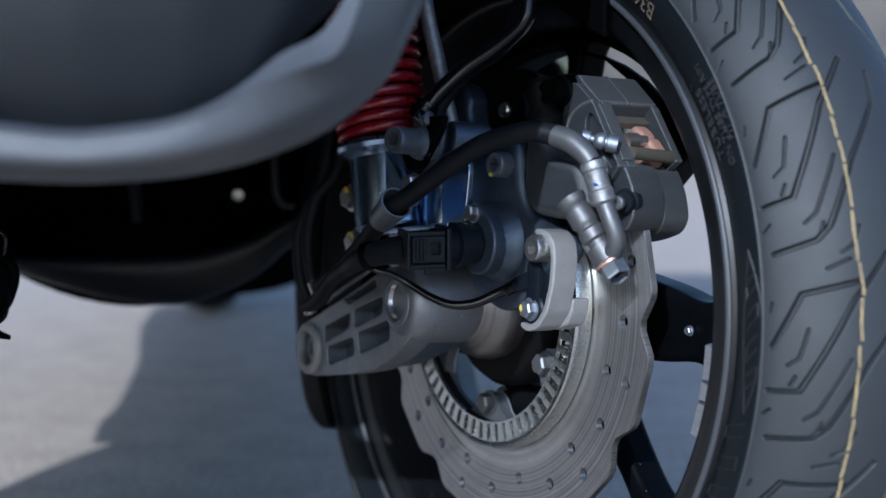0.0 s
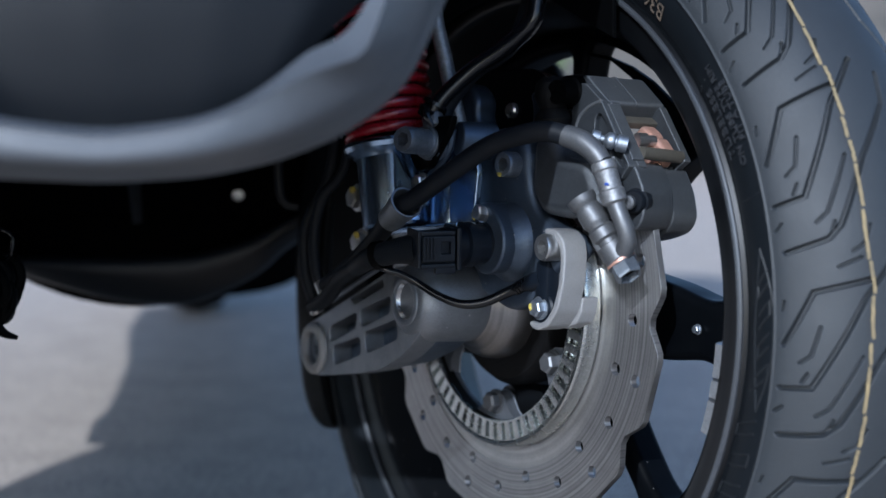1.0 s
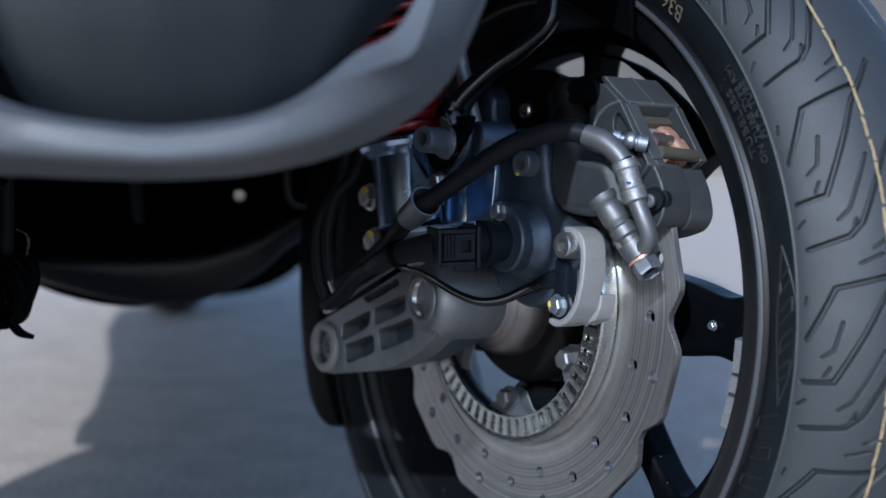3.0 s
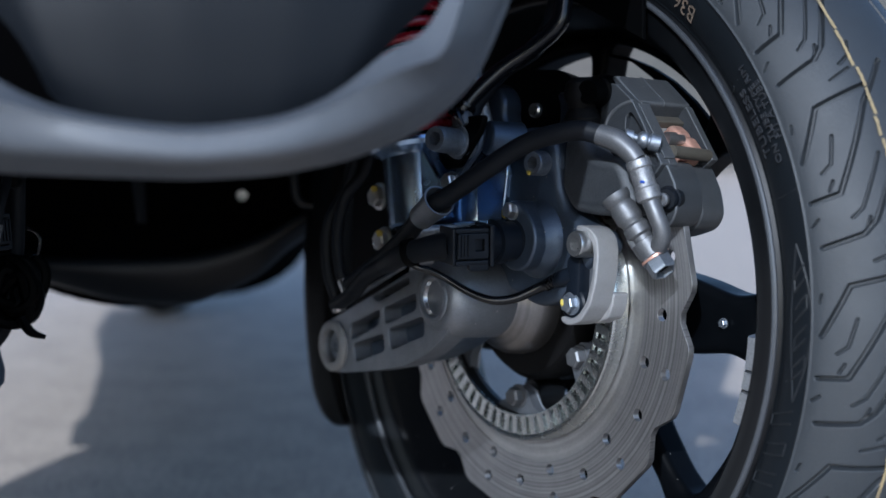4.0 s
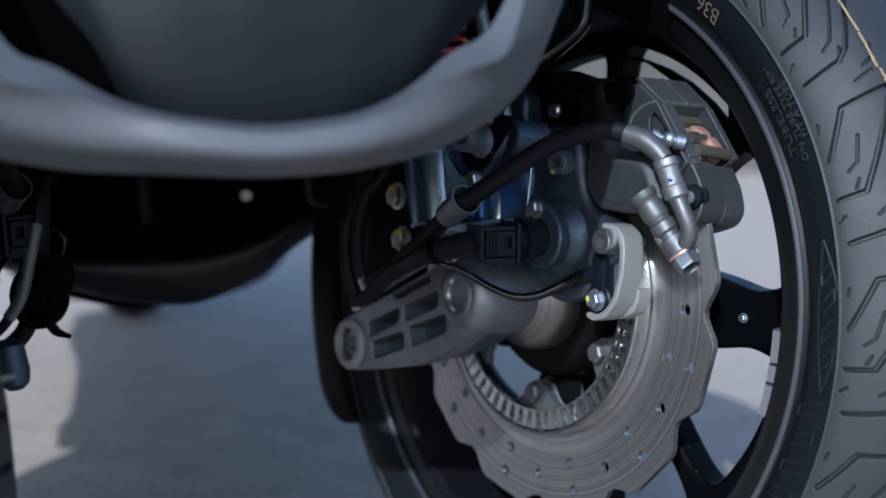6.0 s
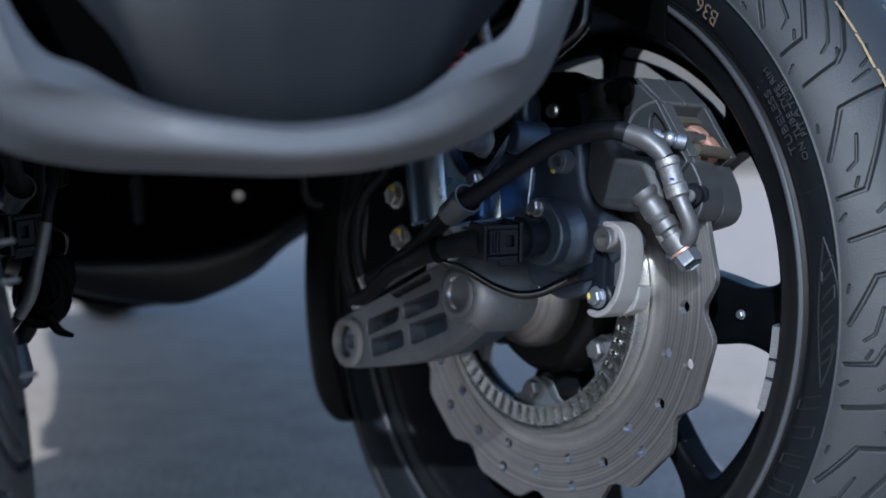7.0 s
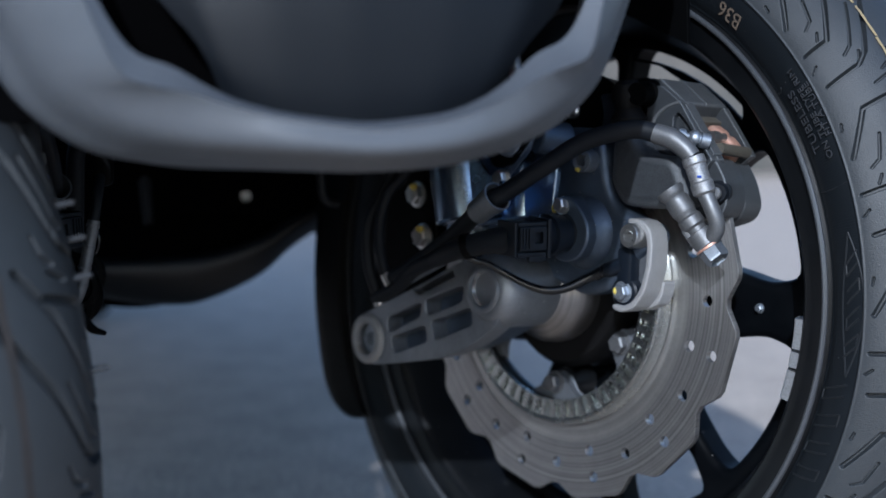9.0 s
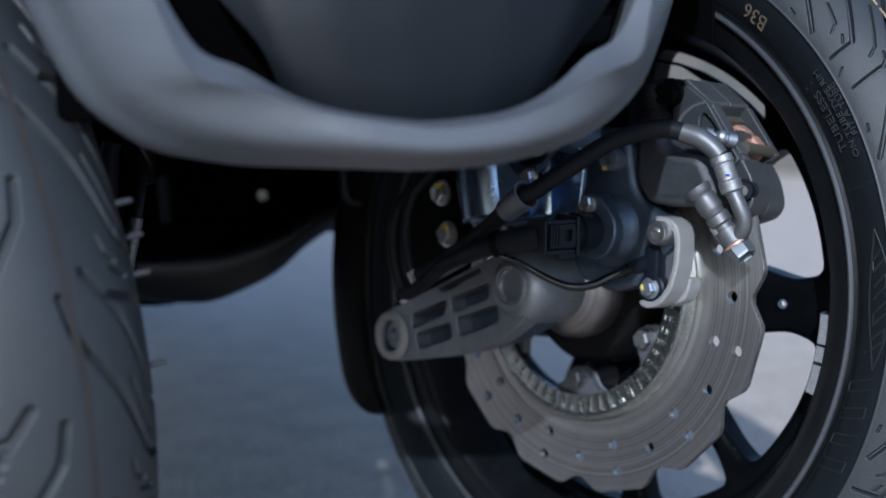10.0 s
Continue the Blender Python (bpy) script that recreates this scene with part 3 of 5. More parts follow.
part("ink_stamp", around("B36", 0.0115, 130.4, 0.1968, 0.0002), STAMP, wheel_right, RIGHT, "faded orange ink stamp")

# moulded marks on the sidewall: plain strokes, not lettering
def stroke(points, r0, thick=0.0009, width=0.0006):
    line = []
    for deg, r in points:
        a = math.radians(deg)
        line.append((sidewall_x(r) + 0.0003, r * math.cos(a), r * math.sin(a)))
    return tube(line, width, 6, 0)


for start, step, count, r0, r1 in ((171.5, 3.9, 4, 0.1945, 0.2015), (190.6, 4.5, 4, 0.1850, 0.1995)):
    for k in range(count):
        d0 = start + step * k
        for off in (0.0, 1.7):
            part("sidewall_mark", stroke([(d0 + off + 1.0, r0), (d0 + off, (r0 + r1) / 2), (d0 + off - 1.0, r1)], 0.19), MARK, wheel_right, RIGHT)
        part("sidewall_mark", stroke([(d0 + 1.0 - k % 2 * 2.0, (r0, r1)[k % 2]), (d0 + 2.7 - k % 2 * 2.0, (r0, r1)[k % 2])], 0.19), MARK, wheel_right, RIGHT)
swoosh = [(167.9 + 20.6 * i / 24, 0.1978 + 0.0062 * math.sin(math.pi * i / 24)) for i in range(25)]
part("sidewall_mark", stroke(swoosh, 0.19), MARK, wheel_right, RIGHT)
part("sidewall_mark", stroke([(d0, 0.3956 - r) for d0, r in swoosh], 0.19), MARK, wheel_right, RIGHT)
# mould seams across the bead and the sidewall
for d0, r0, r1 in ((143.0, 0.1835, 0.1880), (161.0, 0.1850, 0.2030)):
    part("mould_seam", stroke([(d0, r0), (d0 + 0.3, (r0 + r1) / 2), (d0, r1)], 0.19, width=0.0005), MARK, wheel_right, RIGHT)

# the yellow line, broken where it crosses the grooves
rng = random.Random(4)
d = 118.0
while d < 236:
    run = rng.uniform(2.2, 5.2)
    ang = np.radians(np.linspace(d, min(d + run, 236), 12))
    off = np.cumsum([rng.uniform(-0.0004, 0.0004) for _ in ang]) * 0.5 + rng.uniform(-0.0006, 0.0006)
    rows_ = []
    for k, a in enumerate(ang):
        for w in (-0.0007, -0.0002, 0.0002, 0.0007):
            x = 0.0183 + off[k] + w * rng.uniform(0.8, 1.1)
            rr = float(np.interp(x, [q[0] for q in PROFILE[4:9]], [q[1] for q in PROFILE[4:9]])) + 0.0010
            rows_.append((x, rr * math.cos(a), rr * math.sin(a)))
    part("tread_line", (rows_, grid_faces(12, 4)), LINE, wheel_right, RIGHT)
    d += run + rng.uniform(0.15, 0.5)
ang = np.radians(np.linspace(118, 236, 120))
rows_ = []
for k, a in enumerate(ang):
    for w in (-0.0017, -0.0006, 0.0006, 0.0017):
        x = 0.0385 + w + 0.0003 * math.sin(k * 0.37) + 0.0002 * math.sin(k * 1.3 + w * 900)
        rr = float(np.interp(x, [q[0] for q in PROFILE[4:11]], [q[1] for q in PROFILE[4:11]])) + 0.0006
        rows_.append((x, rr * math.cos(a), rr * math.sin(a)))
part("tread_line", (rows_, grid_faces(120, 4)), LINE_FADED, wheel_left, LEFT, "faded brown line round the tread")

# wheel weights clipped on the rim
for a0, w0 in ((181.8, 5.6), (188.0, 2.9), (191.6, 5.6)):
    part("wheel_weight", revolve([(0.0055, 0.1590), (0.0060, 0.1640), (0.024, 0.1560), (0.024, 0.1520), (0.020, 0.1518), (0.009, 0.1565)], 8, start=a0, end=a0 + w0, closed=True), LEAD, wheel_right, RIGHT, "silver wheel weight")


# ---- brake, hub and suspension of one front wheel ----
def corner(at):
    W = lambda name, shape, mat, parent=scooter, label="", hard=34: part(name, shape, mat, parent, at, label, hard)  # noqa: E731
    # brake disc: twelve scallops, three holes each, six lugs
    outer, PET = [], [(0.0, 0.1203), (1.2, 0.1203), (6.2, 0.1272), (8.2, 0.1280), (21.8, 0.1280), (23.8, 0.1272), (28.8, 0.1203)]
    for k in range(12):
        for dd, r in PET:
            a = math.radians(180.2 + 30 * k + dd)
            outer.append((r * math.cos(a), r * math.sin(a)))
    holes = []
    for k in range(12):
        for dd, r in ((0.0, 0.1073), (15, 0.0997), (15, 0.1152)):
            a = math.radians(180 + 30 * k + dd)
            holes.append(circle(r * math.cos(a), r * math.sin(a), 0.0032, 16))
    disc = W("brake_disc", plate(outer, 0.0, 0.004, holes + [circle(0, 0, 0.0945, 96)], 0.0004, 1), DISC, scooter, "scalloped steel brake disc with drilled holes")
    W("disc_carrier", plate(circle(0, 0, 0.0951, 96), 0.0006, 0.0034, [circle(0, 0, 0.0695, 96)], 0.0003, 1), DISC_PLAIN, disc)
    star = []
    for k in range(6):
        for dd, r in ((-30, 0.0705), (-17, 0.0705), (-11, 0.064), (-7, 0.0555), (0, 0.0525), (7, 0.0555), (11, 0.064), (17, 0.0705)):
            a = math.radians(-150 + 60 * k + dd)
            star.append((r * math.cos(a), r * math.sin(a)))
    W("disc_hub", plate(circle(0, 0, 0.0690, 96), -0.0030, 0.0040, [star], 0.0008, 2), ALLOY, disc)
    for k in range(6):
        a = math.radians(-150 + 60 * k)
        c, s = 0.0585 * math.cos(a), 0.0585 * math.sin(a)
        W("disc_bolt", bolt_hex((-0.0020, c, s), (-1, 0, 0), 0.0056, 0.0075), PIPE, disc)
        W("bolt_boss", rod((0.022, c, s), (0.006, c, s), [(0, 0.011), (0.6, 0.010), (1, 0.0085)], 20), RIM, wheel_right if at is RIGHT else wheel_left)
    # tone ring
    slots = []
    for k in range(60):
        a = 2 * math.pi * k / 60
        q = []
        for r, w in ((0.0694, -0.0014), (0.0784, -0.0019), (0.0784, 0.0019), (0.0694, 0.0014)):
            q.append((r * math.cos(a) - w * math.sin(a), r * math.sin(a) + w * math.cos(a)))
        slots.append(q)
    tone = W("tone_ring", plate(circle(0, 0, 0.0798, 120), -0.0085, -0.0062, [circle(0, 0, 0.0680, 120)] + slots, 0.0003, 1), TONE, scooter, "slotted zinc tone ring of the wheel sensor")
    W("ring_rim", revolve([(-0.0086, 0.0790), (-0.0092, 0.0800), (-0.0088, 0.0814), (-0.0072, 0.0824), (-0.0040, 0.0830), (-0.0002, 0.0832), (-0.0002, 0.0797)], 96, closed=True), TONE, tone)
    W("ring_collar", revolve([(-0.0064, 0.0684), (-0.0064, 0.0696), (-0.0002, 0.0696), (-0.0002, 0.0684)], 96, closed=True), RUBBER, tone)
    W("ring_floor", revolve([(-0.0052, 0.0698), (-0.0052, 0.0790), (-0.0040, 0.0790), (-0.0040, 0.0698)], 96, closed=True), TONE, tone)
    # axle housing and hub
    W("axle_housing", revolve([(-0.0560, 0.0112), (-0.0650, 0.0114), (-0.0656, 0.0122), (-0.0652, 0.0142), (-0.0640, 0.0168), (-0.0612, 0.0195), (-0.0565, 0.0215), (-0.0500, 0.0226), (-0.0400, 0.0230), (-0.0262, 0.0232), (-0.0252, 0.0226), (-0.0250, 0.0150)], 96), ALLOY, scooter, "satin cast aluminium axle housing")
    W("hub_collar", revolve([(-0.0250, 0.015), (-0.0250, 0.0225), (-0.0242, 0.0236), (-0.0225, 0.0252), (-0.0205, 0.0285), (-0.0175, 0.0312), (-0.0130, 0.0330), (-0.0070, 0.0336), (-0.0020, 0.0330), (0.0010, 0.030), (0.02, 0.028)], 96), TURNED, scooter, "turned aluminium hub collar")
    W("hub_seal", revolve([(-0.003, 0.02), (-0.002, 0.045), (0.004, 0.049), (0.017, 0.049)], 64), RUBBER, scooter)
    # leading arm with cast windows and pivot eye
    ARM = rounded([(0.1190, -0.0275), (0.1240, -0.0405), (0.1185, -0.0530), (0.1050, -0.0568), (0.060, -0.0490), (0.030, -0.0420), (0.008, -0.0315), (-0.010, -0.0185), (-0.0150, -0.003), (-0.0110, 0.0110), (0.000, 0.0185), (0.014, 0.0175), (0.030, 0.0115), (0.065, -0.0045), (0.108, -0.0225)], 0.008)
    wins = [
        rounded([(0.0900, -0.0250), (0.0575, -0.0124), (0.0582, -0.0218), (0.0888, -0.0346)], 0.0034),
        rounded([(0.0860, -0.0366), (0.0538, -0.0262), (0.0510, -0.0360), (0.0824, -0.0470)], 0.0034),
        rounded([(0.0545, -0.0112), (0.0210, 0.0008), (0.0206, -0.0090), (0.0522, -0.0207)], 0.0034),
        rounded([(0.0490, -0.0232), (0.0138, -0.0116), (0.0114, -0.0222), (0.0449, -0.0347)], 0.0034),
        rounded([(0.0660, -0.0060), (0.0300, 0.0090), (0.0280, 0.0050), (0.0600, -0.0085)], 0.0015),
    ]
    EYE = (0.1078, -0.0403)
    arm = W("suspension_arm", plate(ARM, -0.0625, -0.0475, wins + [circle(*EYE, 0.0103, 32)], 0.0006, 2), ALLOY, scooter, "ribbed cast aluminium front suspension arm with pivot eye")
    # The web's darker tone stands for shade inside the cast windows.
    W("arm_web", plate(rounded([(0.116, -0.030), (0.117, -0.049), (0.060, -0.0465), (0.030, -0.0395), (0.004, -0.0285), (-0.014, -0.0170), (-0.020, -0.004), (-0.012, 0.012), (0.014, 0.013), (0.07, -0.008)], 0.006), -0.0500, -0.026, [circle(*EYE, 0.0103, 32)], 0.004), ALLOY_SHADE, arm)
    W("pivot_eye", revolve([(-0.0655, 0.0104), (-0.0655, 0.0138), (-0.0640, 0.0157), (-0.028, 0.0160), (-0.028, 0.0104)], 48, EYE, closed=True), ALLOY_LIGHT, arm, "bright pivot eye")
    W("pivot_bolt", bolt_socket((-0.0530, *EYE), (-1, 0, 0), 0.0090, 0.0075), BOLT, arm)
    W("axle_eye", revolve([(-0.0605, 0.0104), (-0.0665, 0.0104), (-0.0668, 0.0116), (-0.0662, 0.0130), (-0.0640, 0.0140), (-0.056, 0.0140)], 48, (0.0005, 0.0)), ALLOY, arm)
    W("axle_end", revolve([(-0.0575, 0.0002), (-0.0580, 0.004), (-0.0594, 0.0072), (-0.0618, 0.0094), (-0.0650, 0.0105), (-0.0650, 0.0109), (-0.04, 0.0109)], 48, (0.0005, 0.0)), CAP, arm, "polished dished axle cap")
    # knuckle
    knuckle = W("knuckle", plate(rounded([(0.002, 0.055), (-0.006, 0.080), (-0.026, 0.094), (-0.046, 0.093), (-0.056, 0.084), (-0.0575, 0.073), (-0.0605, 0.060), (-0.067, 0.050), (-0.078, 0.0440), (-0.090, 0.0410), (-0.0935, 0.0335), (-0.088, 0.026), (-0.076, 0.018), (-0.066, 0.004), (-0.045, -0.002), (-0.006, 0.010)], 0.008), -0.031, -0.012, [], 0.005), ALLOY_SHADE, scooter, "shaded cast aluminium steering knuckle")
    W("sensor_boss", revolve([(-0.018, 0.024), (-0.028, 0.0225), (-0.034, 0.019), (-0.038, 0.0155), (-0.044, 0.0142), (-0.0445, 0.011), (-0.0445, 0.004)], 48, (-0.0445, 0.0345)), ALLOY_SHADE, knuckle)
    W("boss_flange", plate(rounded([(-0.0305, 0.0500), (-0.0400, 0.0555), (-0.0480, 0.0530), (-0.0590, 0.0420), (-0.0605, 0.0310), (-0.0540, 0.0200), (-0.0420, 0.0170), (-0.0315, 0.0220), (-0.0285, 0.0330)], 0.007), -0.0455, -0.0300, [], 0.0016), ALLOY_SHADE, knuckle)
    W("socket_bolt", bolt_socket((-0.027, -0.0465, 0.0745), (-1, -0.12, 0), 0.0066, 0.0125), BOLT, knuckle)
    W("bolt_boss", rod((-0.018, -0.0472, 0.0745), (-0.0285, -0.0472, 0.0745), [(0, 0.0130), (0.8, 0.0110), (1, 0.0098)], 28), ALLOY_SHADE, knuckle)
    W("paint_dab", dab((-0.0395, -0.0455, 0.0694), 0.00220, 0.00138, 1), YELLOW, knuckle)
    W("paint_dab", dab((-0.0290, -0.0500, 0.0650), 0.00275, 0.00099, 2), YELLOW, knuckle)
    W("hex_bolt", bolt_hex((-0.044, -0.0406, 0.0491), (-1, 0, 0.1), 0.0042, 0.006), STEEL, knuckle)
    W("paint_dab", dab((-0.0485, -0.037, 0.0478), 0.00176, 0.00248, 3), YELLOW, knuckle)
    # sensor bracket and sensor
    band = rounded([(-0.0790, 0.0440), (-0.0885, 0.0432), (-0.0945, 0.0385), (-0.0962, 0.0300), (-0.0955, 0.0170), (-0.0915, 0.0035), (-0.0845, -0.0050), (-0.0760, -0.0078), (-0.0700, -0.0062), (-0.0700, -0.0030), (-0.0770, -0.0042), (-0.0830, -0.0015), (-0.0885, 0.0055), (-0.0920, 0.0175), (-0.0926, 0.0300), (-0.0912, 0.0362), (-0.0870, 0.0398), (-0.0790, 0.0405)], 0.003)
    bracket = W("sensor_bracket", plate(band, -0.0350, -0.0205, [], 0.0010), ALLOY_LIGHT, scooter, "pale sandblasted sensor bracket")
    W("bracket_foot", plate(rounded([(-0.0940, 0.0105), (-0.0930, 0.003), (-0.0900, -0.0030), (-0.080, -0.0070), (-0.074, -0.004), (-0.086, 0.010)], 0.002), -0.0210, -0.0105, [], 0.001), ALLOY_LIGHT, bracket)
    W("bracket_web", plate(rounded([(-0.072, 0.042), (-0.088, 0.040), (-0.0905, 0.025), (-0.086, 0.008), (-0.075, -0.003), (-0.068, 0.012)], 0.004), -0.026, -0.016, [], 0.001), ALLOY, bracket)
    W("socket_bolt", bolt_socket((-0.026, -0.0845, 0.0345), (-1, 0.05, 0), 0.0068, 0.014), STEEL, bracket)
    W("paint_dab", dab((-0.0265, -0.084, 0.0275), 0.00275, 0.00099, 4), YELLOW, bracket)
    sensor = W("wheel_sensor", merge(block((0.010, 0.011, 0.031), 0.003, Matrix.Translation((-0.0285, -0.0755, 0.0125))), rod((-0.03, -0.0735, 0.018), (-0.033, -0.060, 0.0135), [(0, 0.0048), (0.6, 0.0042), (1, 0.0034)], 16)), PLUG, scooter, "black plastic wheel speed sensor")
    W("sensor_flange", rod((-0.0260, -0.0755, 0.0030), (-0.0325, -0.0757, 0.0030), [(0, 0.0088), (0.85, 0.0088), (1, 0.0078)], 28), PLUG, sensor)
    W("sensor_bolt", bolt_hex((-0.0322, -0.0755, 0.0035), (-1, -0.1, 0), 0.0044, 0.0055, 1.35), BOLT, sensor)
    W("paint_dab", dab((-0.0379, -0.0740, 0.004), 0.00121, 0.00187, 5), YELLOW, sensor)
    # caliper
    top = rounded([(-0.070, 0.1175), (-0.0805, 0.1205), (-0.0985, 0.1065), (-0.0930, 0.0990), (-0.074, 0.098)], 0.002)
    caliper = W("brake_caliper", plate(top, -0.0135, 0.0235, [], 0.0010), CALIPER, scooter, "dark grey brake caliper with a pad window")
    low_in = rounded([(-0.1060, 0.0775), (-0.1190, 0.0770), (-0.1265, 0.0655), (-0.1280, 0.053), (-0.1235, 0.0450), (-0.1000, 0.044), (-0.090, 0.058), (-0.098, 0.072)], 0.004)
    low_out = rounded([(-0.1045, 0.0775), (-0.1110, 0.0765), (-0.1188, 0.0643), (-0.1222, 0.0515), (-0.1180, 0.0440), (-0.1060, 0.0400), (-0.0940, 0.0376), (-0.090, 0.058), (-0.098, 0.072)], 0.0045)
    v, f = plate(low_in, -0.0140, 0.0095, [], 0.0012)
    v = np.array(v, float)
    v[:, 1] += (v[:, 0] + 0.014) * 0.2
    W("lower_block", (v, f), CALIPER, caliper)
    W("outer_half", plate(low_out, 0.0097, 0.0275, [], 0.0020), CALIPER, caliper)
    rail = rounded([(-0.0990, 0.1060), (-0.1190, 0.0790), (-0.1060, 0.0700), (-0.0860, 0.0960)], 0.001)
    W("inner_rail", plate(rail, -0.0145, -0.0070, [], 0.0004), CALIPER, caliper)
    W("outer_rail", plate(rail, 0.0190, 0.0235, [], 0.0006), CALIPER, caliper)
    face = rounded([(-0.0770, 0.1165), (-0.0855, 0.1155), (-0.0975, 0.1070), (-0.1198, 0.0758), (-0.1140, 0.0690), (-0.1000, 0.0650), (-0.0830, 0.0690), (-0.0735, 0.0900)], 0.0012)
    slot_ = rounded([(-0.0935, 0.0989), (-0.0965, 0.1015), (-0.1016, 0.0966), (-0.1105, 0.0851), (-0.1176, 0.0767), (-0.1155, 0.0742), (-0.1097, 0.0792), (-0.101, 0.0866), (-0.0933, 0.0921)], 0.002)
    W("face_plate", plate(face, -0.0175, -0.0115, [slot_], 0.0006), CALIPER, caliper)
    W("slot_floor", plate(face, -0.0114, -0.0062, [], 0.0002), CALIPER, caliper)
    W("slot_rail", tube([(-0.0135, -0.0985, 0.1000), (-0.0135, -0.1160, 0.0766)], 0.0014, 8, 0), CALIPER, caliper)
    W("arc_ridge", tube([(-0.0174, -0.0976, 0.1067), (-0.0175, -0.0893, 0.1044), (-0.0175, -0.0826, 0.1002), (-0.0175, -0.0794, 0.0955), (-0.0175, -0.0784, 0.0910)], 0.0010, 8), CALIPER, caliper)
    W("arc_ridge", tube([(-0.0175, -0.1060, 0.0824), (-0.0175, -0.1092, 0.0778), (-0.0175, -0.1112, 0.0723)], 0.0010, 8), CALIPER, caliper)
    W("piston_housing", plate(rounded([(-0.0620, 0.0880), (-0.0760, 0.0900), (-0.0840, 0.0790), (-0.1049, 0.0770), (-0.1110, 0.0665), (-0.1150, 0.0553), (-0.1110, 0.0500), (-0.0859, 0.0490), (-0.0700, 0.0505), (-0.0610, 0.0620)], 0.005), -0.0315, -0.0110, [], 0.0055), CALIPER, caliper)
    pad = rounded([(-0.0930, 0.1000), (-0.1140, 0.0805), (-0.098, 0.0640), (-0.075, 0.085)], 0.003)
    W("brake_pad", plate(pad, -0.0055, -0.0012, [], 0.0006), COPPER, caliper, "copper-coloured pad backing plate")
    W("brake_pad", merge(plate(rounded([(-0.0990, 0.0965), (-0.1070, 0.0915), (-0.1080, 0.0850), (-0.0960, 0.0800), (-0.085, 0.085)], 0.0028), 0.0075, 0.0165, [], 0.0024), plate(rounded([(-0.1085, 0.0905), (-0.1160, 0.0830), (-0.1120, 0.0760), (-0.1060, 0.0730), (-0.0980, 0.0800)], 0.0026), 0.0085, 0.0170, [], 0.0024)), COPPER, caliper, "copper-coloured pad backing plate")
    W("parting_ridge", plate(rounded([(-0.0700, 0.1180), (-0.0807, 0.1210), (-0.0990, 0.1069), (-0.094, 0.1005), (-0.075, 0.105)], 0.002), 0.0045, 0.0054, [], 0.0003), CALIPER, caliper)
    W("pad_rivet", rod((-0.0012, -0.1060, 0.0885), (0.009, -0.1075, 0.0885), [(0, 0.0036), (0.5, 0.0036), (0.55, 0.0026), (1, 0.0026)], 16), STEEL, caliper)
    W("pad_spring", plate(rounded([(-0.0930, 0.1010), (-0.0985, 0.0975), (-0.0960, 0.0940), (-0.090, 0.098)], 0.001), -0.0065, 0.0206, [], 0.0005), OLIVE, caliper)
    W("pad_pin", tube([(-0.0072, -0.1165, 0.0822), (0.006, -0.1160, 0.0815), (0.0195, -0.1152, 0.0808)], 0.0032, 14, 4), OLIVE, caliper, "tarnished pad retaining pin")
    W("bleed_screw", rod((-0.0195, -0.1140, 0.0863), (-0.0300, -0.1062, 0.0891), [(-0.3, 0.0042), (0.05, 0.0042), (0.08, 0.0032), (0.14, 0.0032), (0.18, 0.0040), (0.26, 0.0043), (0.40, 0.0040), (0.50, 0.0028), (0.54, 0.0019), (0.68, 0.0019), (0.70, 0.0033), (0.96, 0.0034), (1.0, 0.0029), (0.98, 0.0014)], 20), BOLT, caliper, "steel bleed screw")
    W("slide_pin", rod((-0.010, -0.1205, 0.0590), (-0.0215, -0.1255, 0.0585), [(0, 0.0066), (0.40, 0.0066), (0.46, 0.0058), (0.62, 0.0056), (0.70, 0.0048)], 24), HOSE, caliper)
    W("slide_pin_head", rod((-0.0210, -0.1253, 0.0585), (-0.0240, -0.1266, 0.0584), [(0, 0.0034), (0.8, 0.0034), (1, 0.0026)], 18), PIPE, caliper)
    W("mount_block", plate(rounded([(-0.062, 0.108), (-0.074, 0.110), (-0.080, 0.100), (-0.082, 0.070), (-0.070, 0.060), (-0.055, 0.075)], 0.006), -0.006, 0.006, [], 0.003), PLASTIC, caliper)
    W("slide_boot", rod((-0.0055, -0.0480, 0.1120), (-0.0055, -0.0790, 0.1150), [(0, 0.004), (0.08, 0.0082), (0.3, 0.0088), (0.36, 0.0070), (0.42, 0.0086), (0.58, 0.0084), (0.64, 0.0060), (1.0, 0.0056)], 24), RUBBER, caliper)
    inlet0, inlet1 = np.array((-0.0335, -0.1080, 0.0565)), np.array((-0.0240, -0.1250, 0.0305))
    W("inlet", rod(inlet0, inlet1, [(-0.12, 0.0074), (-0.03, 0.0071), (0.0, 0.0064), (0.04, 0.0058), (0.10, 0.0066), (0.30, 0.0068), (0.34, 0.0060), (0.40, 0.0056), (0.44, 0.0066), (0.58, 0.0066), (0.62, 0.0052), (0.95, 0.0050)], 28), PIPE, caliper)
    # brake hose
    hose = W("brake_hose", tube([(-0.0791, 0.0642, 0.0021), (-0.0787, 0.0422, 0.0128), (-0.0808, 0.0071, 0.0324), (-0.0851, -0.0198, 0.0486), (-0.0808, -0.0325, 0.0564), (-0.0728, -0.0508, 0.0697), (-0.0624, -0.0694, 0.0833), (-0.0537, -0.0851, 0.0891), (-0.0470, -0.0939, 0.0907), (-0.0410, -0.1002, 0.0890)], 0.0050, 20), HOSE, scooter, "black rubber brake hose with silver end pipe")
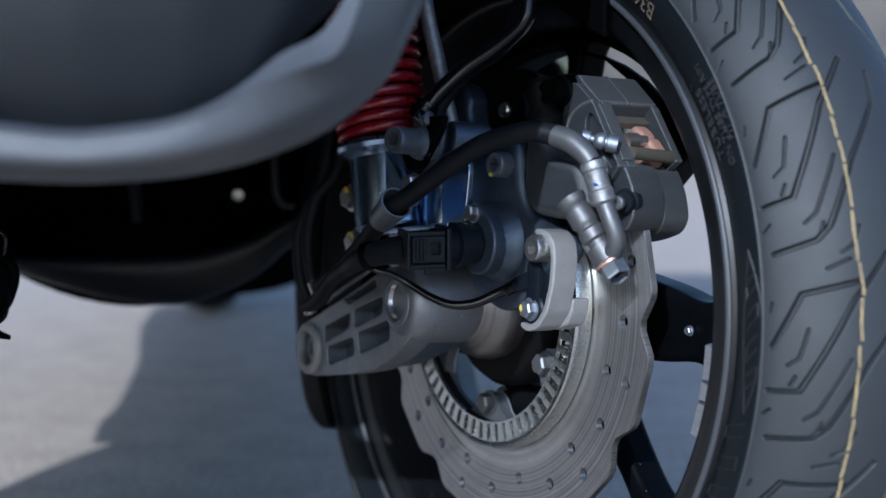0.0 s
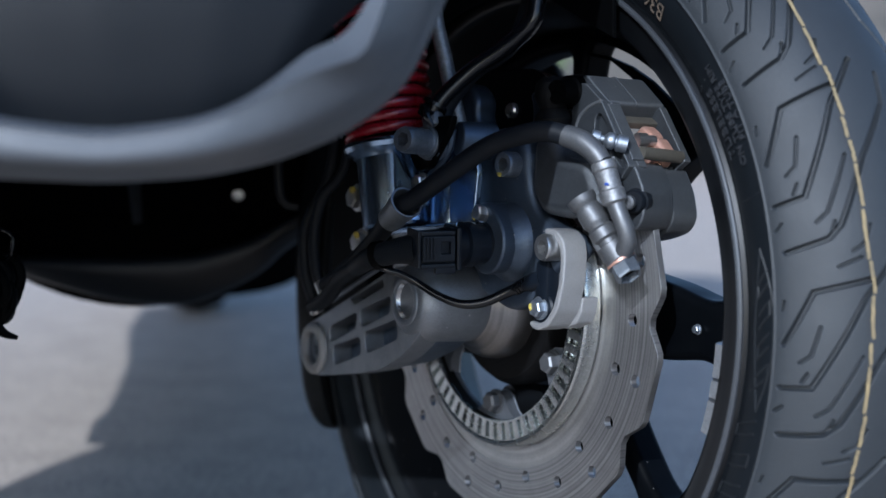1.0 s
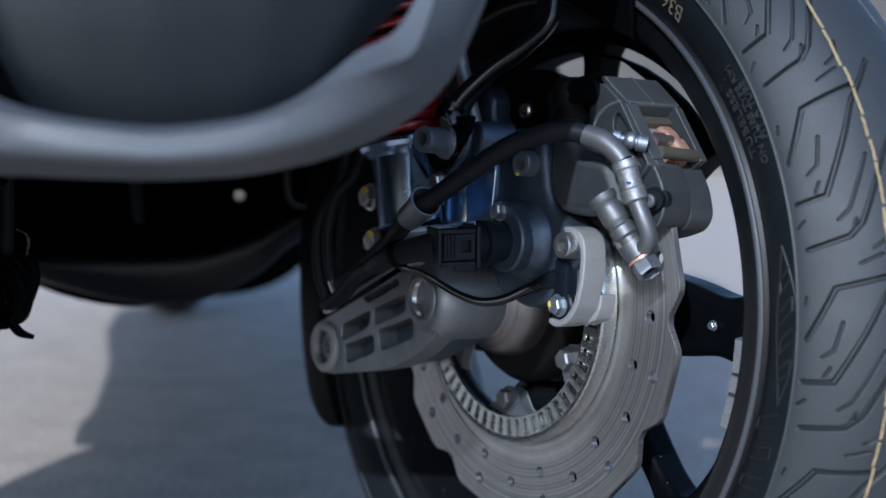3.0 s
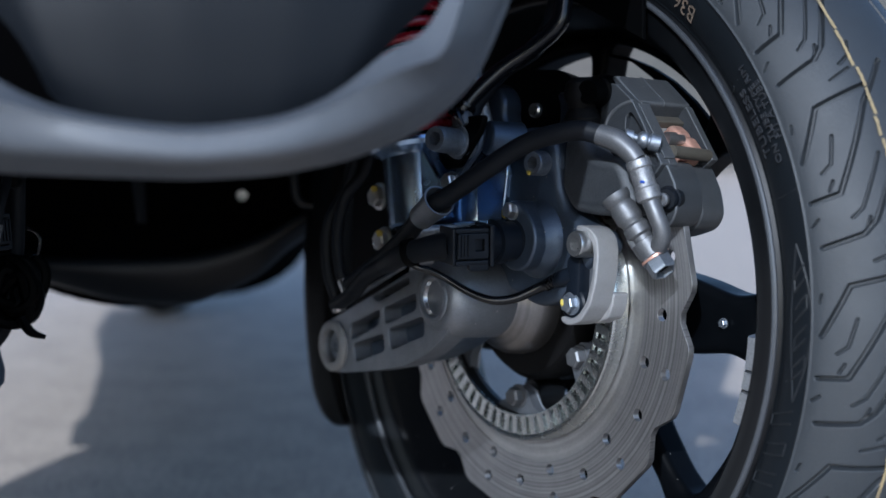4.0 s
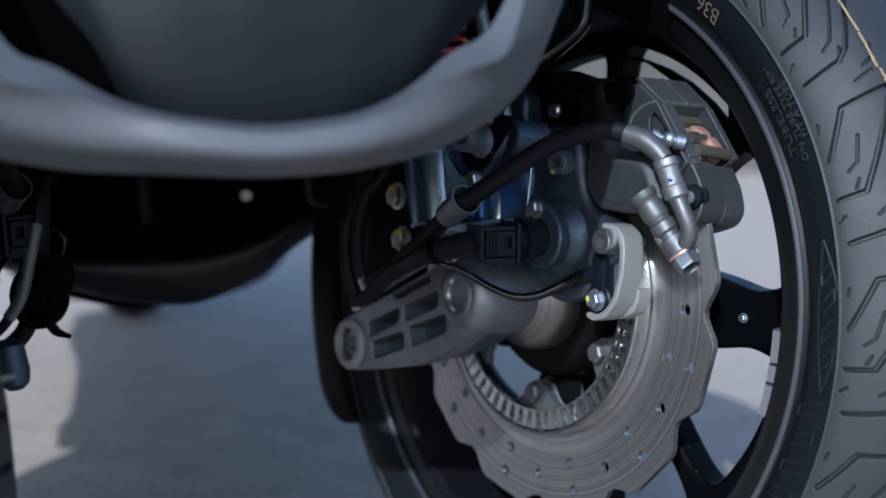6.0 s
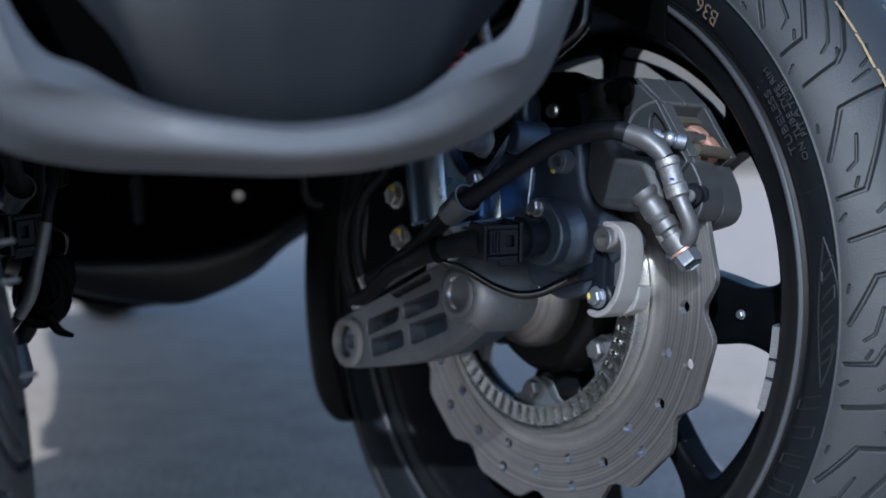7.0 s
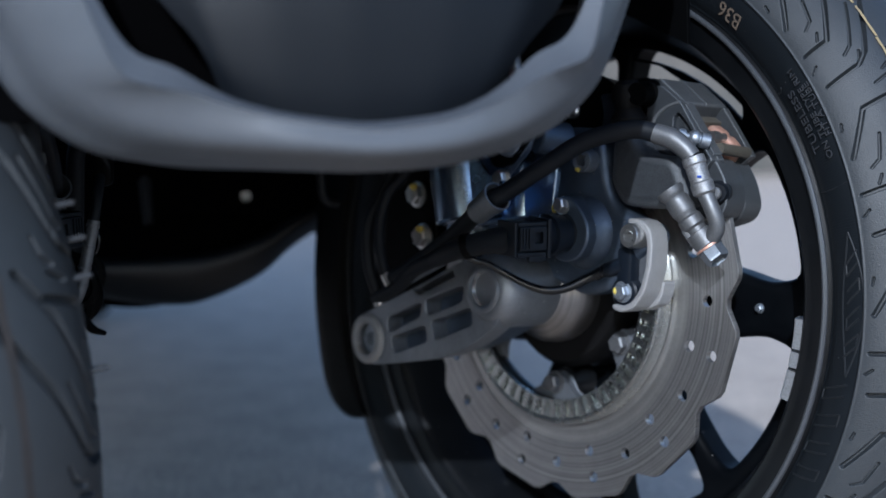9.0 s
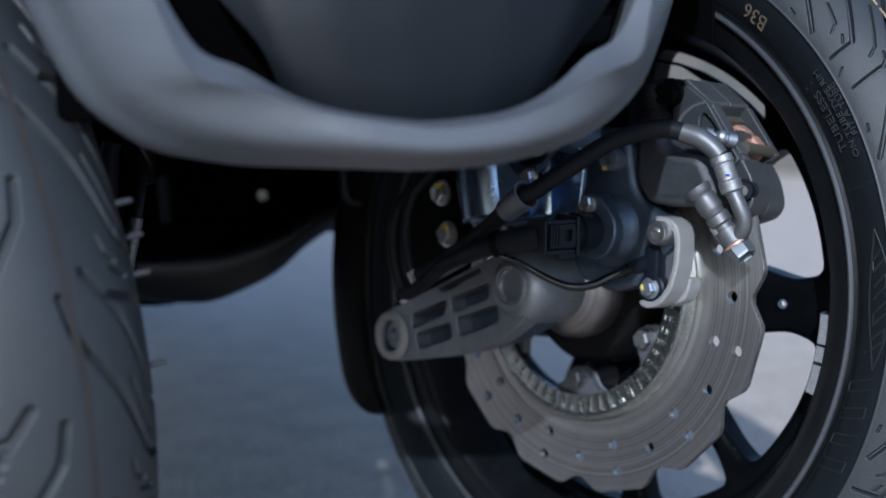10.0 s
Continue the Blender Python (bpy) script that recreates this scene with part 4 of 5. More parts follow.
    W("hose_clamp", rod((-0.0835, -0.0115, 0.0437), (-0.0842, -0.0285, 0.0536), [(0, 0.0050), (0.01, 0.0068), (0.5, 0.0072), (0.96, 0.0084), (1, 0.0086), (1.0, 0.0076), (0.7, 0.0070), (0.5, 0.0056), (0.3, 0.0048)], 32), ALLOY, hose, "aluminium hose clamp")
    W("end_pipe", tube([(-0.0410, -0.1002, 0.0890), (-0.0373, -0.1087, 0.0860), (-0.0347, -0.1155, 0.0809), (-0.0333, -0.1191, 0.0766)], [0.0053, 0.0056, 0.0052, 0.0047], 20), PIPE, hose)
    W("crimp", rod((-0.0333, -0.1191, 0.0772), (-0.0300, -0.1258, 0.0575), [(0, 0.0046), (0.03, 0.0060), (0.2, 0.0062), (0.24, 0.0056), (0.66, 0.0055), (0.70, 0.0062), (0.94, 0.0060), (1, 0.0044)], 24), CRIMP, hose)
    W("blue_mark", block((0.0008, 0.0024, 0.0012), 0.0002, Matrix.Translation((-0.0362, -0.1262, 0.0668))), INK, hose)
    W("bent_pipe", tube([(-0.0300, -0.1258, 0.0580), (-0.0290, -0.1292, 0.0510), (-0.0275, -0.1312, 0.0450), (-0.0262, -0.1308, 0.0400), (-0.0255, -0.1275, 0.0360), (-0.0250, -0.1245, 0.0335)], [0.0043, 0.0042, 0.0042, 0.0043, 0.0046, 0.0050], 20), PIPE, hose)
    banjo = (inlet0 + (inlet1 - inlet0) * 0.70, inlet0 + (inlet1 - inlet0) * 1.24)
    W("banjo_eye", rod(*banjo, [(-0.02, 0.0056), (0.0, 0.0070), (0.46, 0.0070), (0.48, 0.0056)], 28), PIPE, hose)
    W("banjo_lug", block((0.0105, 0.0085, 0.0125), 0.0018, Matrix.Translation(banjo[0]) @ Vector(banjo[1] - banjo[0]).to_track_quat("-Z", "Y").to_matrix().to_4x4() @ Matrix.Translation((-0.002, -0.003, -0.0005))), PIPE, hose)
    W("copper_washer", rod(*banjo, [(0.50, 0.0050), (0.50, 0.0074), (0.57, 0.0074), (0.58, 0.0050)], 28), COPPER, hose)
    head = (banjo[0] + (banjo[1] - banjo[0]) * 0.56, banjo[0] + (banjo[1] - banjo[0]) * 0.56 + np.array((0.0, -0.0072, -0.0070)))
    W("banjo_bolt", merge(rod(*head, [(0.0, 0.0072), (0.10, 0.0072), (0.14, 0.0058)], 28), rod(*head, [(0.10, 0.0066), (0.78, 0.0066), (0.90, 0.0058), (0.90, 0.0050), (0.55, 0.0047)], 6)), BOLT, hose)
    # Black disc set in the bolt's hollow to darken it like shade.
    W("recess_shade", rod(*head, [(0.45, 0.0046), (0.57, 0.0046)], 6), PLASTIC, hose)
    # sensor plug on the knuckle and its wiring
    plug = W("sensor_plug", rod((-0.040, -0.0405, 0.0335), (-0.0690, -0.0400, 0.0325), [(0, 0.0120), (0.18, 0.0120), (0.20, 0.0104), (0.42, 0.0104), (0.44, 0.0116), (0.62, 0.0116), (0.64, 0.0092), (1, 0.0092)], 28), PLUG, scooter, "black waterproof wiring plug")
    turn_ = Matrix.Translation((-0.0745, -0.0395, 0.0315)) @ Euler((0.05, -0.05, -0.25)).to_matrix().to_4x4()
    W("plug_body", block((0.021, 0.0165, 0.0165), 0.0024, turn_), PLUG, plug)
    frame_ = [(0.0085, -0.0065), (0.0085, 0.0065), (-0.0085, 0.0065), (-0.0085, -0.0065)]
    lv, lf = plate(rounded(frame_, 0.0012, 3), -0.0016, 0.0016, [rounded([(0.0062, -0.0026), (0.0062, 0.0034), (0.0012, 0.0034), (0.0012, -0.0026)], 0.0004, 2)], 0.0005, 1)
    lv = np.array([(turn_ @ Matrix.Translation((-0.0005, -0.0100, 0.0005)) @ Vector((y, x, z)))[:] for x, y, z in lv])
    W("latch", (lv, [tuple(reversed(f)) for f in lf]), PLUG, plug)
    W("collar", block((0.0028, 0.0215, 0.0215), 0.0010, turn_ @ Matrix.Translation((0.0105, 0, 0))), PLUG, plug)
    W("collar", block((0.0022, 0.0190, 0.0190), 0.0008, turn_ @ Matrix.Translation((-0.0098, 0, 0))), PLUG, plug)
    for k in range(4):
        W("grip_rib", block((0.0009, 0.0012, 0.0110), 0.0003, turn_ @ Matrix.Translation((-0.0085 + 0.0018 * k, -0.0121, 0.0008))), PLUG, plug)
    for s in (-1, 1):
        W("rail", block((0.018, 0.0026, 0.0024), 0.0006, turn_ @ Matrix.Translation((-0.0005, -0.0092, 0.0082 * s))), PLUG, plug)
    W("lower_clip", block((0.0110, 0.0040, 0.0040), 0.0010, turn_ @ Matrix.Translation((0.0035, -0.0080, -0.0105))), PLUG, plug)
    W("boot", tube([(-0.080, -0.0355, 0.0305), (-0.0865, -0.0240, 0.0285), (-0.0905, -0.0052, 0.0235), (-0.0850, 0.0200, 0.0165)], [0.0082, 0.0066, 0.0058, 0.0050], 16), HOSE, plug)
    W("cable_tie", rod((-0.0885, -0.0135, 0.0262), (-0.0905, -0.0095, 0.0250), [(0, 0.0064), (0.02, 0.0074), (0.98, 0.0074), (1, 0.0064)], 20), PLASTIC, plug)
    W("loom", tube([(-0.0850, 0.0200, 0.0165), (-0.0815, 0.042, 0.009), (-0.0795, 0.062, -0.004), (-0.0780, 0.082, -0.012)], 0.0045, 12), HOSE, plug)
    wire = W("sensor_wire", tube([(-0.0895, -0.0080, 0.0205), (-0.0840, -0.0130, 0.0175), (-0.0793, -0.0152, 0.0164), (-0.0714, -0.0193, 0.0122), (-0.0636, -0.0295, 0.0058), (-0.0560, -0.0393, 0.0023), (-0.0468, -0.0462, 0.0036), (-0.0376, -0.0528, 0.0090), (-0.0330, -0.0605, 0.0135)], [0.0018, 0.0018, 0.0018, 0.0019, 0.0021, 0.0023, 0.0025, 0.0027, 0.0029], 12), GLOSS_HOSE, scooter, "thin black sensor wire")
    for k in range(5):
        c = np.array((-0.0345, -0.0570, 0.0112)) + k * np.array((0.0004, -0.0016, 0.0010))
        W("sleeve_ring", rod(c, c + (0.0003, -0.001, 0.0006), [(0, 0.0033), (1, 0.0033)], 14), GLOSS_HOSE, wire)
    # shock absorber with zinc foot and red spring
    axis0, axis1 = np.array((-0.0580, 0.0220, 0.0380)), np.array((-0.0625, 0.0560, 0.2000))
    shock = W("shock_absorber", rod(axis0, axis0 + (axis1 - axis0) * 0.29, [(0, 0.0185), (0.03, 0.0195), (0.80, 0.0195), (0.84, 0.0215), (0.88, 0.0250), (0.93, 0.0262), (0.97, 0.0258), (1, 0.0235)], 48), ZINC, scooter, "zinc plated shock absorber with a red coil spring")
    W("foot_flange", plate(rounded([(0.0480, 0.084), (0.0405, 0.036), (0.0345, 0.036), (0.0425, 0.084)], 0.001), -0.0630, -0.0550, [], 0.0008), ALLOY_SHADE, shock)
    for z_, y_ in ((0.074, 0.0435), (0.046, 0.0395)):
        W("weld_spot", rod((-0.0620, y_, z_), (-0.0650, y_, z_), [(0, 0.0036), (0.5, 0.0032), (1, 0.0012)], 12), ALLOY, shock)
    W("foot_bracket", merge(plate(rounded([(0.040, 0.034), (-0.034, 0.043), (-0.037, 0.072), (-0.028, 0.092), (0.0, 0.090), (0.03, 0.07)], 0.006), -0.047, -0.043, [], 0.001), block((0.026, 0.078, 0.0035), 0.001, Matrix.Translation((-0.046, 0.002, 0.0385)) @ Euler((-0.11, 0, 0)).to_matrix().to_4x4())), ZINC, shock)
    W("gusset", plate(rounded([(0.012, 0.082), (-0.004, 0.066), (-0.016, 0.062), (-0.020, 0.052), (0.010, 0.042)], 0.002), -0.0690, -0.0655, [], 0.0008), ZINC, shock)
    W("foot_tube", rod((-0.0361, -0.0026, 0.0415), (-0.0346, -0.0010, 0.0870), [(0, 0.0150), (0.97, 0.0150), (1, 0.0140)], 32), ZINC, shock)
    wayv = (axis1 - axis0) / np.linalg.norm(axis1 - axis0)
    e1 = np.cross(wayv, (1, 0, 0))
    e1 /= np.linalg.norm(e1)
    e2 = np.cross(wayv, e1)
    coil, turns, s = [], 17, 0.050
    for k in range(turns * 20 + 1):
        a = 2 * math.pi * k / 20
        f = k / (turns * 20)
        rad = 0.0222 + 0.0008 * min(f * 8, 1)
        coil.append(axis0 + wayv * s + rad * (math.cos(a) * e1 + math.sin(a) * e2))
        s += (0.0062 + 0.0028 * min(max(f - 0.1, 0) * 2.2, 1)) / 20
    W("spring", tube(coil, 0.0030, 12, 0), RED, shock, "glossy red coil spring")
    W("damper_tube", rod(axis0 + wayv * 0.04, axis0 + wayv * 0.2, [(0, 0.015), (1, 0.015)], 24), PLASTIC, shock)
    W("top_bolt", bolt_socket((-0.066, -0.0165, 0.0848), (-1, -0.30, 0.03), 0.0069, 0.0185), BOLT, shock)
    W("bolt_collar", rod((-0.058, -0.0150, 0.0846), (-0.0672, -0.0172, 0.0848), [(0, 0.0095), (0.7, 0.0095), (0.72, 0.0086), (0.95, 0.0086), (1, 0.0078)], 28), BOLT, shock)
    W("clip_bolt", bolt_hex((-0.0635, -0.0110, 0.0635), (-1, -0.2, 0), 0.0042, 0.006), STEEL, shock)
    W("strap", plate(rounded([(0.0035, 0.0771), (-0.0050, 0.0690), (-0.0165, 0.0710), (-0.0340, 0.0901), (-0.0370, 0.0985), (-0.0158, 0.0975), (-0.0040, 0.0890)], 0.003), -0.0640, -0.0600, [], 0.0008), PLASTIC, shock)
    W("strap_flange", tube([(-0.0560, -0.0254, 0.0920), (-0.0560, -0.0228, 0.0821), (-0.0560, -0.0158, 0.0752), (-0.0565, -0.0073, 0.0667)], 0.0026, 10), ALLOY_SHADE, shock)
    W("bolt_boss", rod((-0.0520, -0.0245, 0.0872), (-0.0330, -0.0290, 0.0860), [(0, 0.0080), (0.04, 0.0090), (1, 0.0100)], 28), ALLOY_SHADE, shock)
    W("guide_tube", tube([(-0.0400, -0.0085, 0.094), (-0.0445, 0.0010, 0.128), (-0.0495, 0.0095, 0.165), (-0.052, 0.014, 0.21)], 0.0042, 16), CRIMP, shock, "grey steel guide tube")
    W("upright_casting", plate(rounded([(0.0105, 0.098), (0.0072, 0.113), (-0.002, 0.1178), (-0.012, 0.116), (-0.019, 0.1077), (-0.0175, 0.0985), (-0.026, 0.0894), (-0.020, 0.078), (0.0125, 0.0780)], 0.006), -0.037, -0.022, [], 0.004), ALLOY_DEEP_SHADE, knuckle)
    W("upright_casting", plate(rounded([(-0.040, 0.1127), (-0.0495, 0.1130), (-0.0565, 0.1063), (-0.0650, 0.0912), (-0.0666, 0.0838), (-0.0424, 0.0850), (-0.0437, 0.1035)], 0.004), -0.019, -0.010, [], 0.003), ALLOY_DEEP_SHADE, knuckle)
    # Black plate added to stand for the deep shade over the disc's top.
    W("shade_plate", plate(rounded([(0.030, 0.128), (-0.030, 0.126), (-0.052, 0.112), (-0.058, 0.090), (-0.050, 0.070), (0.030, 0.070)], 0.006), -0.0075, -0.0045, [], 0.001), PLASTIC, knuckle, "added black plate in place of the shade behind the upright")
    # black side plate with marked bolts, and the cables behind the arm
    side = W("side_plate", plate(rounded([(0.100, 0.090), (0.104, -0.010), (0.080, -0.022), (0.054, 0.006), (0.050, 0.090)], 0.006), -0.056, -0.044, [], 0.002), PLASTIC, scooter, "black steel side plate with paint-marked bolts")
    for c in ((0.0708, 0.0526), (0.0640, 0.0270)):
        W("hex_bolt", bolt_hex((-0.0555, *c), (-1, 0, 0), 0.0062, 0.0065, 1.3), STEEL, side)
        W("paint_dab", dab((-0.0618, c[0] - 0.002, c[1] + 0.0045), 0.00330, 0.00248, 6), YELLOW, side)
    W("cable", tube([(-0.066, 0.060, 0.110), (-0.0700, 0.0630, 0.0700), (-0.0787, 0.0725, 0.0522), (-0.0816, 0.0761, 0.0293), (-0.0816, 0.0721, 0.0102), (-0.0795, 0.0691, 0.0013)], 0.0034, 12), HOSE, scooter, "black cable with a steel end")
    W("cable", tube([(-0.068, 0.074, 0.110), (-0.0723, 0.0770, 0.0652), (-0.0812, 0.0867, 0.0353), (-0.0819, 0.0851, 0.0092), (-0.0778, 0.0800, -0.0102)], 0.0036, 12), HOSE, scooter, "black cable with a steel end")
    W("cable_end", rod((-0.0800, 0.0698, 0.0042), (-0.0785, 0.0660, -0.0022), [(0, 0.0040), (0.9, 0.0044), (1, 0.003)], 16), STEEL, side)
    W("cable_end", rod((-0.0785, 0.0805, -0.0085), (-0.0770, 0.0780, -0.0155), [(0, 0.0036), (0.9, 0.0040), (1, 0.003)], 16), STEEL, side)
    W("edge_strip", tube([(-0.0640, 0.0850, -0.0095), (-0.0645, 0.060, 0.0020), (-0.0645, 0.030, 0.0150)], 0.0013, 8), ALLOY, arm)
    # upper hoses and pivots in the wheel arch
    W("upper_hose", tube([(-0.0160, -0.0430, 0.185), (-0.0200, -0.0453, 0.1594), (-0.0225, -0.0446, 0.1477), (-0.0307, -0.0344, 0.1356), (-0.0440, -0.0234, 0.1226), (-0.0590, -0.0154, 0.1045), (-0.0600, -0.0170, 0.094)], [0.005, 0.005, 0.005, 0.0048, 0.0045, 0.0045, 0.005], 16), GLOSS_HOSE, scooter, "glossy black sleeved hose")
    W("upper_hose", tube([(-0.0100, -0.0350, 0.180), (-0.0240, -0.0330, 0.1390), (-0.0390, -0.0200, 0.1230), (-0.0520, -0.0130, 0.1030), (-0.0530, -0.0170, 0.090)], 0.0044, 14), HOSE, scooter, "black rubber hose")
    tie = W("hose_tie", rod((-0.0600, -0.0158, 0.1055), (-0.0632, -0.0140, 0.0985), [(0, 0.006), (0.05, 0.0070), (0.28, 0.0072), (0.32, 0.0058), (0.52, 0.0058), (0.56, 0.0074), (0.95, 0.0072), (1, 0.006)], 20), GLOSS_HOSE, scooter, "glossy black cable tie with a square lock")
    W("lock", block((0.0070, 0.0075, 0.0055), 0.0012, Matrix.Translation((-0.0675, -0.0185, 0.0995)) @ Euler((0.4, 0.3, 0.2)).to_matrix().to_4x4()), GLOSS_HOSE, tie)
    W("tie_tail", tube([(-0.0690, -0.0200, 0.1005), (-0.0700, -0.0230, 0.0975), (-0.0680, -0.0250, 0.0930)], [0.0022, 0.0019, 0.0012], 8), GLOSS_HOSE, tie)
    W("sleeve_end", rod((-0.0628, -0.0168, 0.0985), (-0.0640, -0.0200, 0.0920), [(0, 0.0052), (0.2, 0.0058), (0.8, 0.0056), (1, 0.0046)], 18), PIPE, tie)
    ball = W("ball_joint", rod((-0.024, -0.0660, 0.1190), (-0.022, -0.0670, 0.0930), [(0, 0.005), (0.1, 0.008), (0.35, 0.0095), (0.6, 0.0070), (0.8, 0.0100), (1, 0.0090)], 24), RUBBER, scooter, "black rubber ball joint boot")
    W("pivot", rod((-0.010, -0.0730, 0.1130), (-0.0290, -0.0770, 0.1110), [(0, 0.0078), (0.5, 0.0078), (0.55, 0.0066), (1, 0.0060)], 24), PLASTIC, ball)
    W("link", tube([(0.004, -0.0560, 0.1165), (0.008, -0.0250, 0.1195), (0.012, 0.0150, 0.1220)], 0.0026, 12), RED, ball, "red painted link")
    # Bright stud added where lit background would show through a gap.
    W("gap_bright_spot", rod((-0.0070, -0.0120, 0.1041), (-0.0110, -0.0128, 0.1041), [(0, 0.0042), (0.8, 0.0040), (1, 0.003)], 16), STEEL, ball)
    # mudguard
    guard = [(-0.014, 0.206), (-0.015, 0.225), (-0.010, 0.240), (0.010, 0.250), (0.045, 0.253), (0.080, 0.250), (0.100, 0.240), (0.105, 0.225), (0.104, 0.206)]
    shell = guard + [(x * 0.94 + 0.0027, r - 0.0035) for x, r in reversed(guard)]
    v, f = revolve(shell, 113, start=-31, end=78, closed=True)
    # the tail is rounded off
    deg = np.degrees(np.arctan2(v[:, 2], v[:, 1]))
    r = np.hypot(v[:, 1], v[:, 2])
    share = np.sqrt(np.clip(1 - (np.clip(-20 - deg, 0, 11) / 11.3) ** 2, 0, 1)) * (deg > -60) + (deg <= -60)
    k = (0.2 + (r - 0.2) * share) / r
    v[:, 1:] *= k[:, None]
    guard_ = W("mudguard", (v, f), PLASTIC, scooter, "black plastic front mudguard")
    # Black sheet added in place of the shadow edge on rim and tyre.
    sweep = [math.radians(40 + 66 * k / 24) for k in range(25)]
    shadow_sheet = [(-0.0925, 0.195), (-0.0946, 0.1564), (-0.0957, 0.1380)] + [(0.1665 * math.cos(a), 0.1665 * math.sin(a)) for a in reversed(sweep)] + [(0.225 * math.cos(a), 0.225 * math.sin(a)) for a in sweep[:20]]
    W("shadow_sheet", plate(shadow_sheet, -0.0105, -0.0080, [], 0.0004, 1), PLASTIC, guard_)


corner(RIGHT)
corner(LEFT)

# ---- cowl, underbody and rear of the scooter, in the vehicle's frame (x right, y back, z up) ----
def loft(rows, per=6, cross=None, loop=False):
    """A skin through rows of equal length."""
    rows = np.array(rows, float)
    lines = np.array([smooth_line(r, per) for r in rows])
    lines = np.array([smooth_line(lines[:, j], cross or per) for j in range(lines.shape[1])]).transpose(1, 0, 2)
    return lines.reshape(-1, 3), grid_faces(lines.shape[0], lines.shape[1], loop, False)


def mirrored(half):
    return [(-x, y, z) for x, y, z in reversed(half[1:])] + half


def cheeked(half, out, low, deep):
    """Mirrored, with the far cheek drawn outwards, down and back."""
    def k(x):
        t = min(max((x - 0.025) / 0.06, 0), 1)
        return t * t * (3 - 2 * t)

    return [(-x - out * k(x), y + deep * k(x), z - low * k(x)) for x, y, z in reversed(half[1:])] + half


# lower nose bar: five edges from the inside round to the back
def crisp(points, r=0.004, n=4):
    """An open line whose bends are rounded by r only."""
    p = [np.asarray(q, float) for q in points]
    out = [p[0]]
    for a, c, b in zip(p, p[1:], p[2:]):
        ra, rb = min(r, 0.45 * np.linalg.norm(a - c)), min(r, 0.45 * np.linalg.norm(b - c))
        s, e = c + (a - c) / np.linalg.norm(a - c) * ra, c + (b - c) / np.linalg.norm(b - c) * rb
        out += [(1 - t) ** 2 * s + 2 * t * (1 - t) * c + t * t * e for t in np.linspace(0, 1, n)]
    return out + [p[-1]]


def skin(rows, r, cross=5):
    lines = np.array([crisp(q, r) for q in rows])
    lines = np.array([smooth_line(lines[:, j], cross) for j in range(lines.shape[1])]).transpose(1, 0, 2)
    return lines.reshape(-1, 3), grid_faces(lines.shape[0], lines.shape[1])


inner = [(0, 0.000, 0.3338), (0.030, 0.001, 0.3375), (0.045, 0.002, 0.3435), (0.056, 0.003, 0.3510), (0.067, 0.007, 0.3605), (0.080, 0.008, 0.3655), (0.0895, 0.011, 0.381), (0.1050, 0.022, 0.420), (0.129, 0.040, 0.480)]
ridge = [(0, -0.012, 0.3308), (0.030, -0.011, 0.3348), (0.050, -0.009, 0.3425), (0.063, -0.007, 0.3505), (0.075, -0.005, 0.3552), (0.086, -0.002, 0.3590), (0.094, 0.006, 0.378), (0.109, 0.018, 0.420), (0.133, 0.036, 0.480)]
front = [(0, -0.0125, 0.3228), (0.030, -0.0113, 0.3252), (0.055, -0.006, 0.3318), (0.073, 0.002, 0.3408), (0.087, 0.010, 0.3492), (0.098, 0.017, 0.3578), (0.107, 0.022, 0.376), (0.128, 0.031, 0.420), (0.151, 0.048, 0.480)]
under = [(0, 0.018, 0.3160), (0.030, 0.019, 0.3175), (0.056, 0.022, 0.3225), (0.079, 0.026, 0.3310), (0.094, 0.031, 0.3410), (0.106, 0.036, 0.3525), (0.117, 0.040, 0.375), (0.136, 0.050, 0.420), (0.159, 0.066, 0.480)]
low = [((a[0] + b[0]) / 2, (a[1] + b[1]) / 2 - 0.001, (a[2] + b[2]) / 2 - 0.0012) for a, b in zip(front, under)]
back = [(x * 0.95, y + 0.030, z + 0.005) for x, y, z in under]
part("nose_bar", skin([cheeked(q, *c) for q, c in ((inner, (0, 0.009, 0)), ([(x, y + 0.0012, z + 0.0006) for x, y, z in ridge], (0, 0.010, 0)), ([(x, y + 0.0001, z - 0.0012) for x, y, z in ridge], (0, 0.010, 0)), (front, (0.007, 0.009, 0.004)), (low, (0.010, 0.009, 0.012)), (under, (0.014, 0.008, 0.020)), (back, (0.014, 0.008, 0.020)))], 0.0100, 6), COWL, scooter, BIKE, "grey moulded plastic nose bar", 60)
panel = [[(0, 0.026, 0.325), (0.030, 0.027, 0.328), (0.050, 0.029, 0.337), (0.060, 0.031, 0.346)], [(0, 0.020, 0.352), (0.034, 0.021, 0.353), (0.060, 0.024, 0.358), (0.071, 0.029, 0.363)], [(0, 0.018, 0.395), (0.042, 0.020, 0.395), (0.076, 0.027, 0.395), (0.098, 0.040, 0.395)], [(0, 0.028, 0.48), (0.05, 0.030, 0.48), (0.10, 0.045, 0.48), (0.131, 0.060, 0.48)]]
part("nose_panel", skin([[(0.78 * x, y, z) for x, y, z in mirrored(q) if x < 0] + q for q in panel], 0.006), PANEL, scooter, BIKE, "dark grey smooth nose panel", 60)


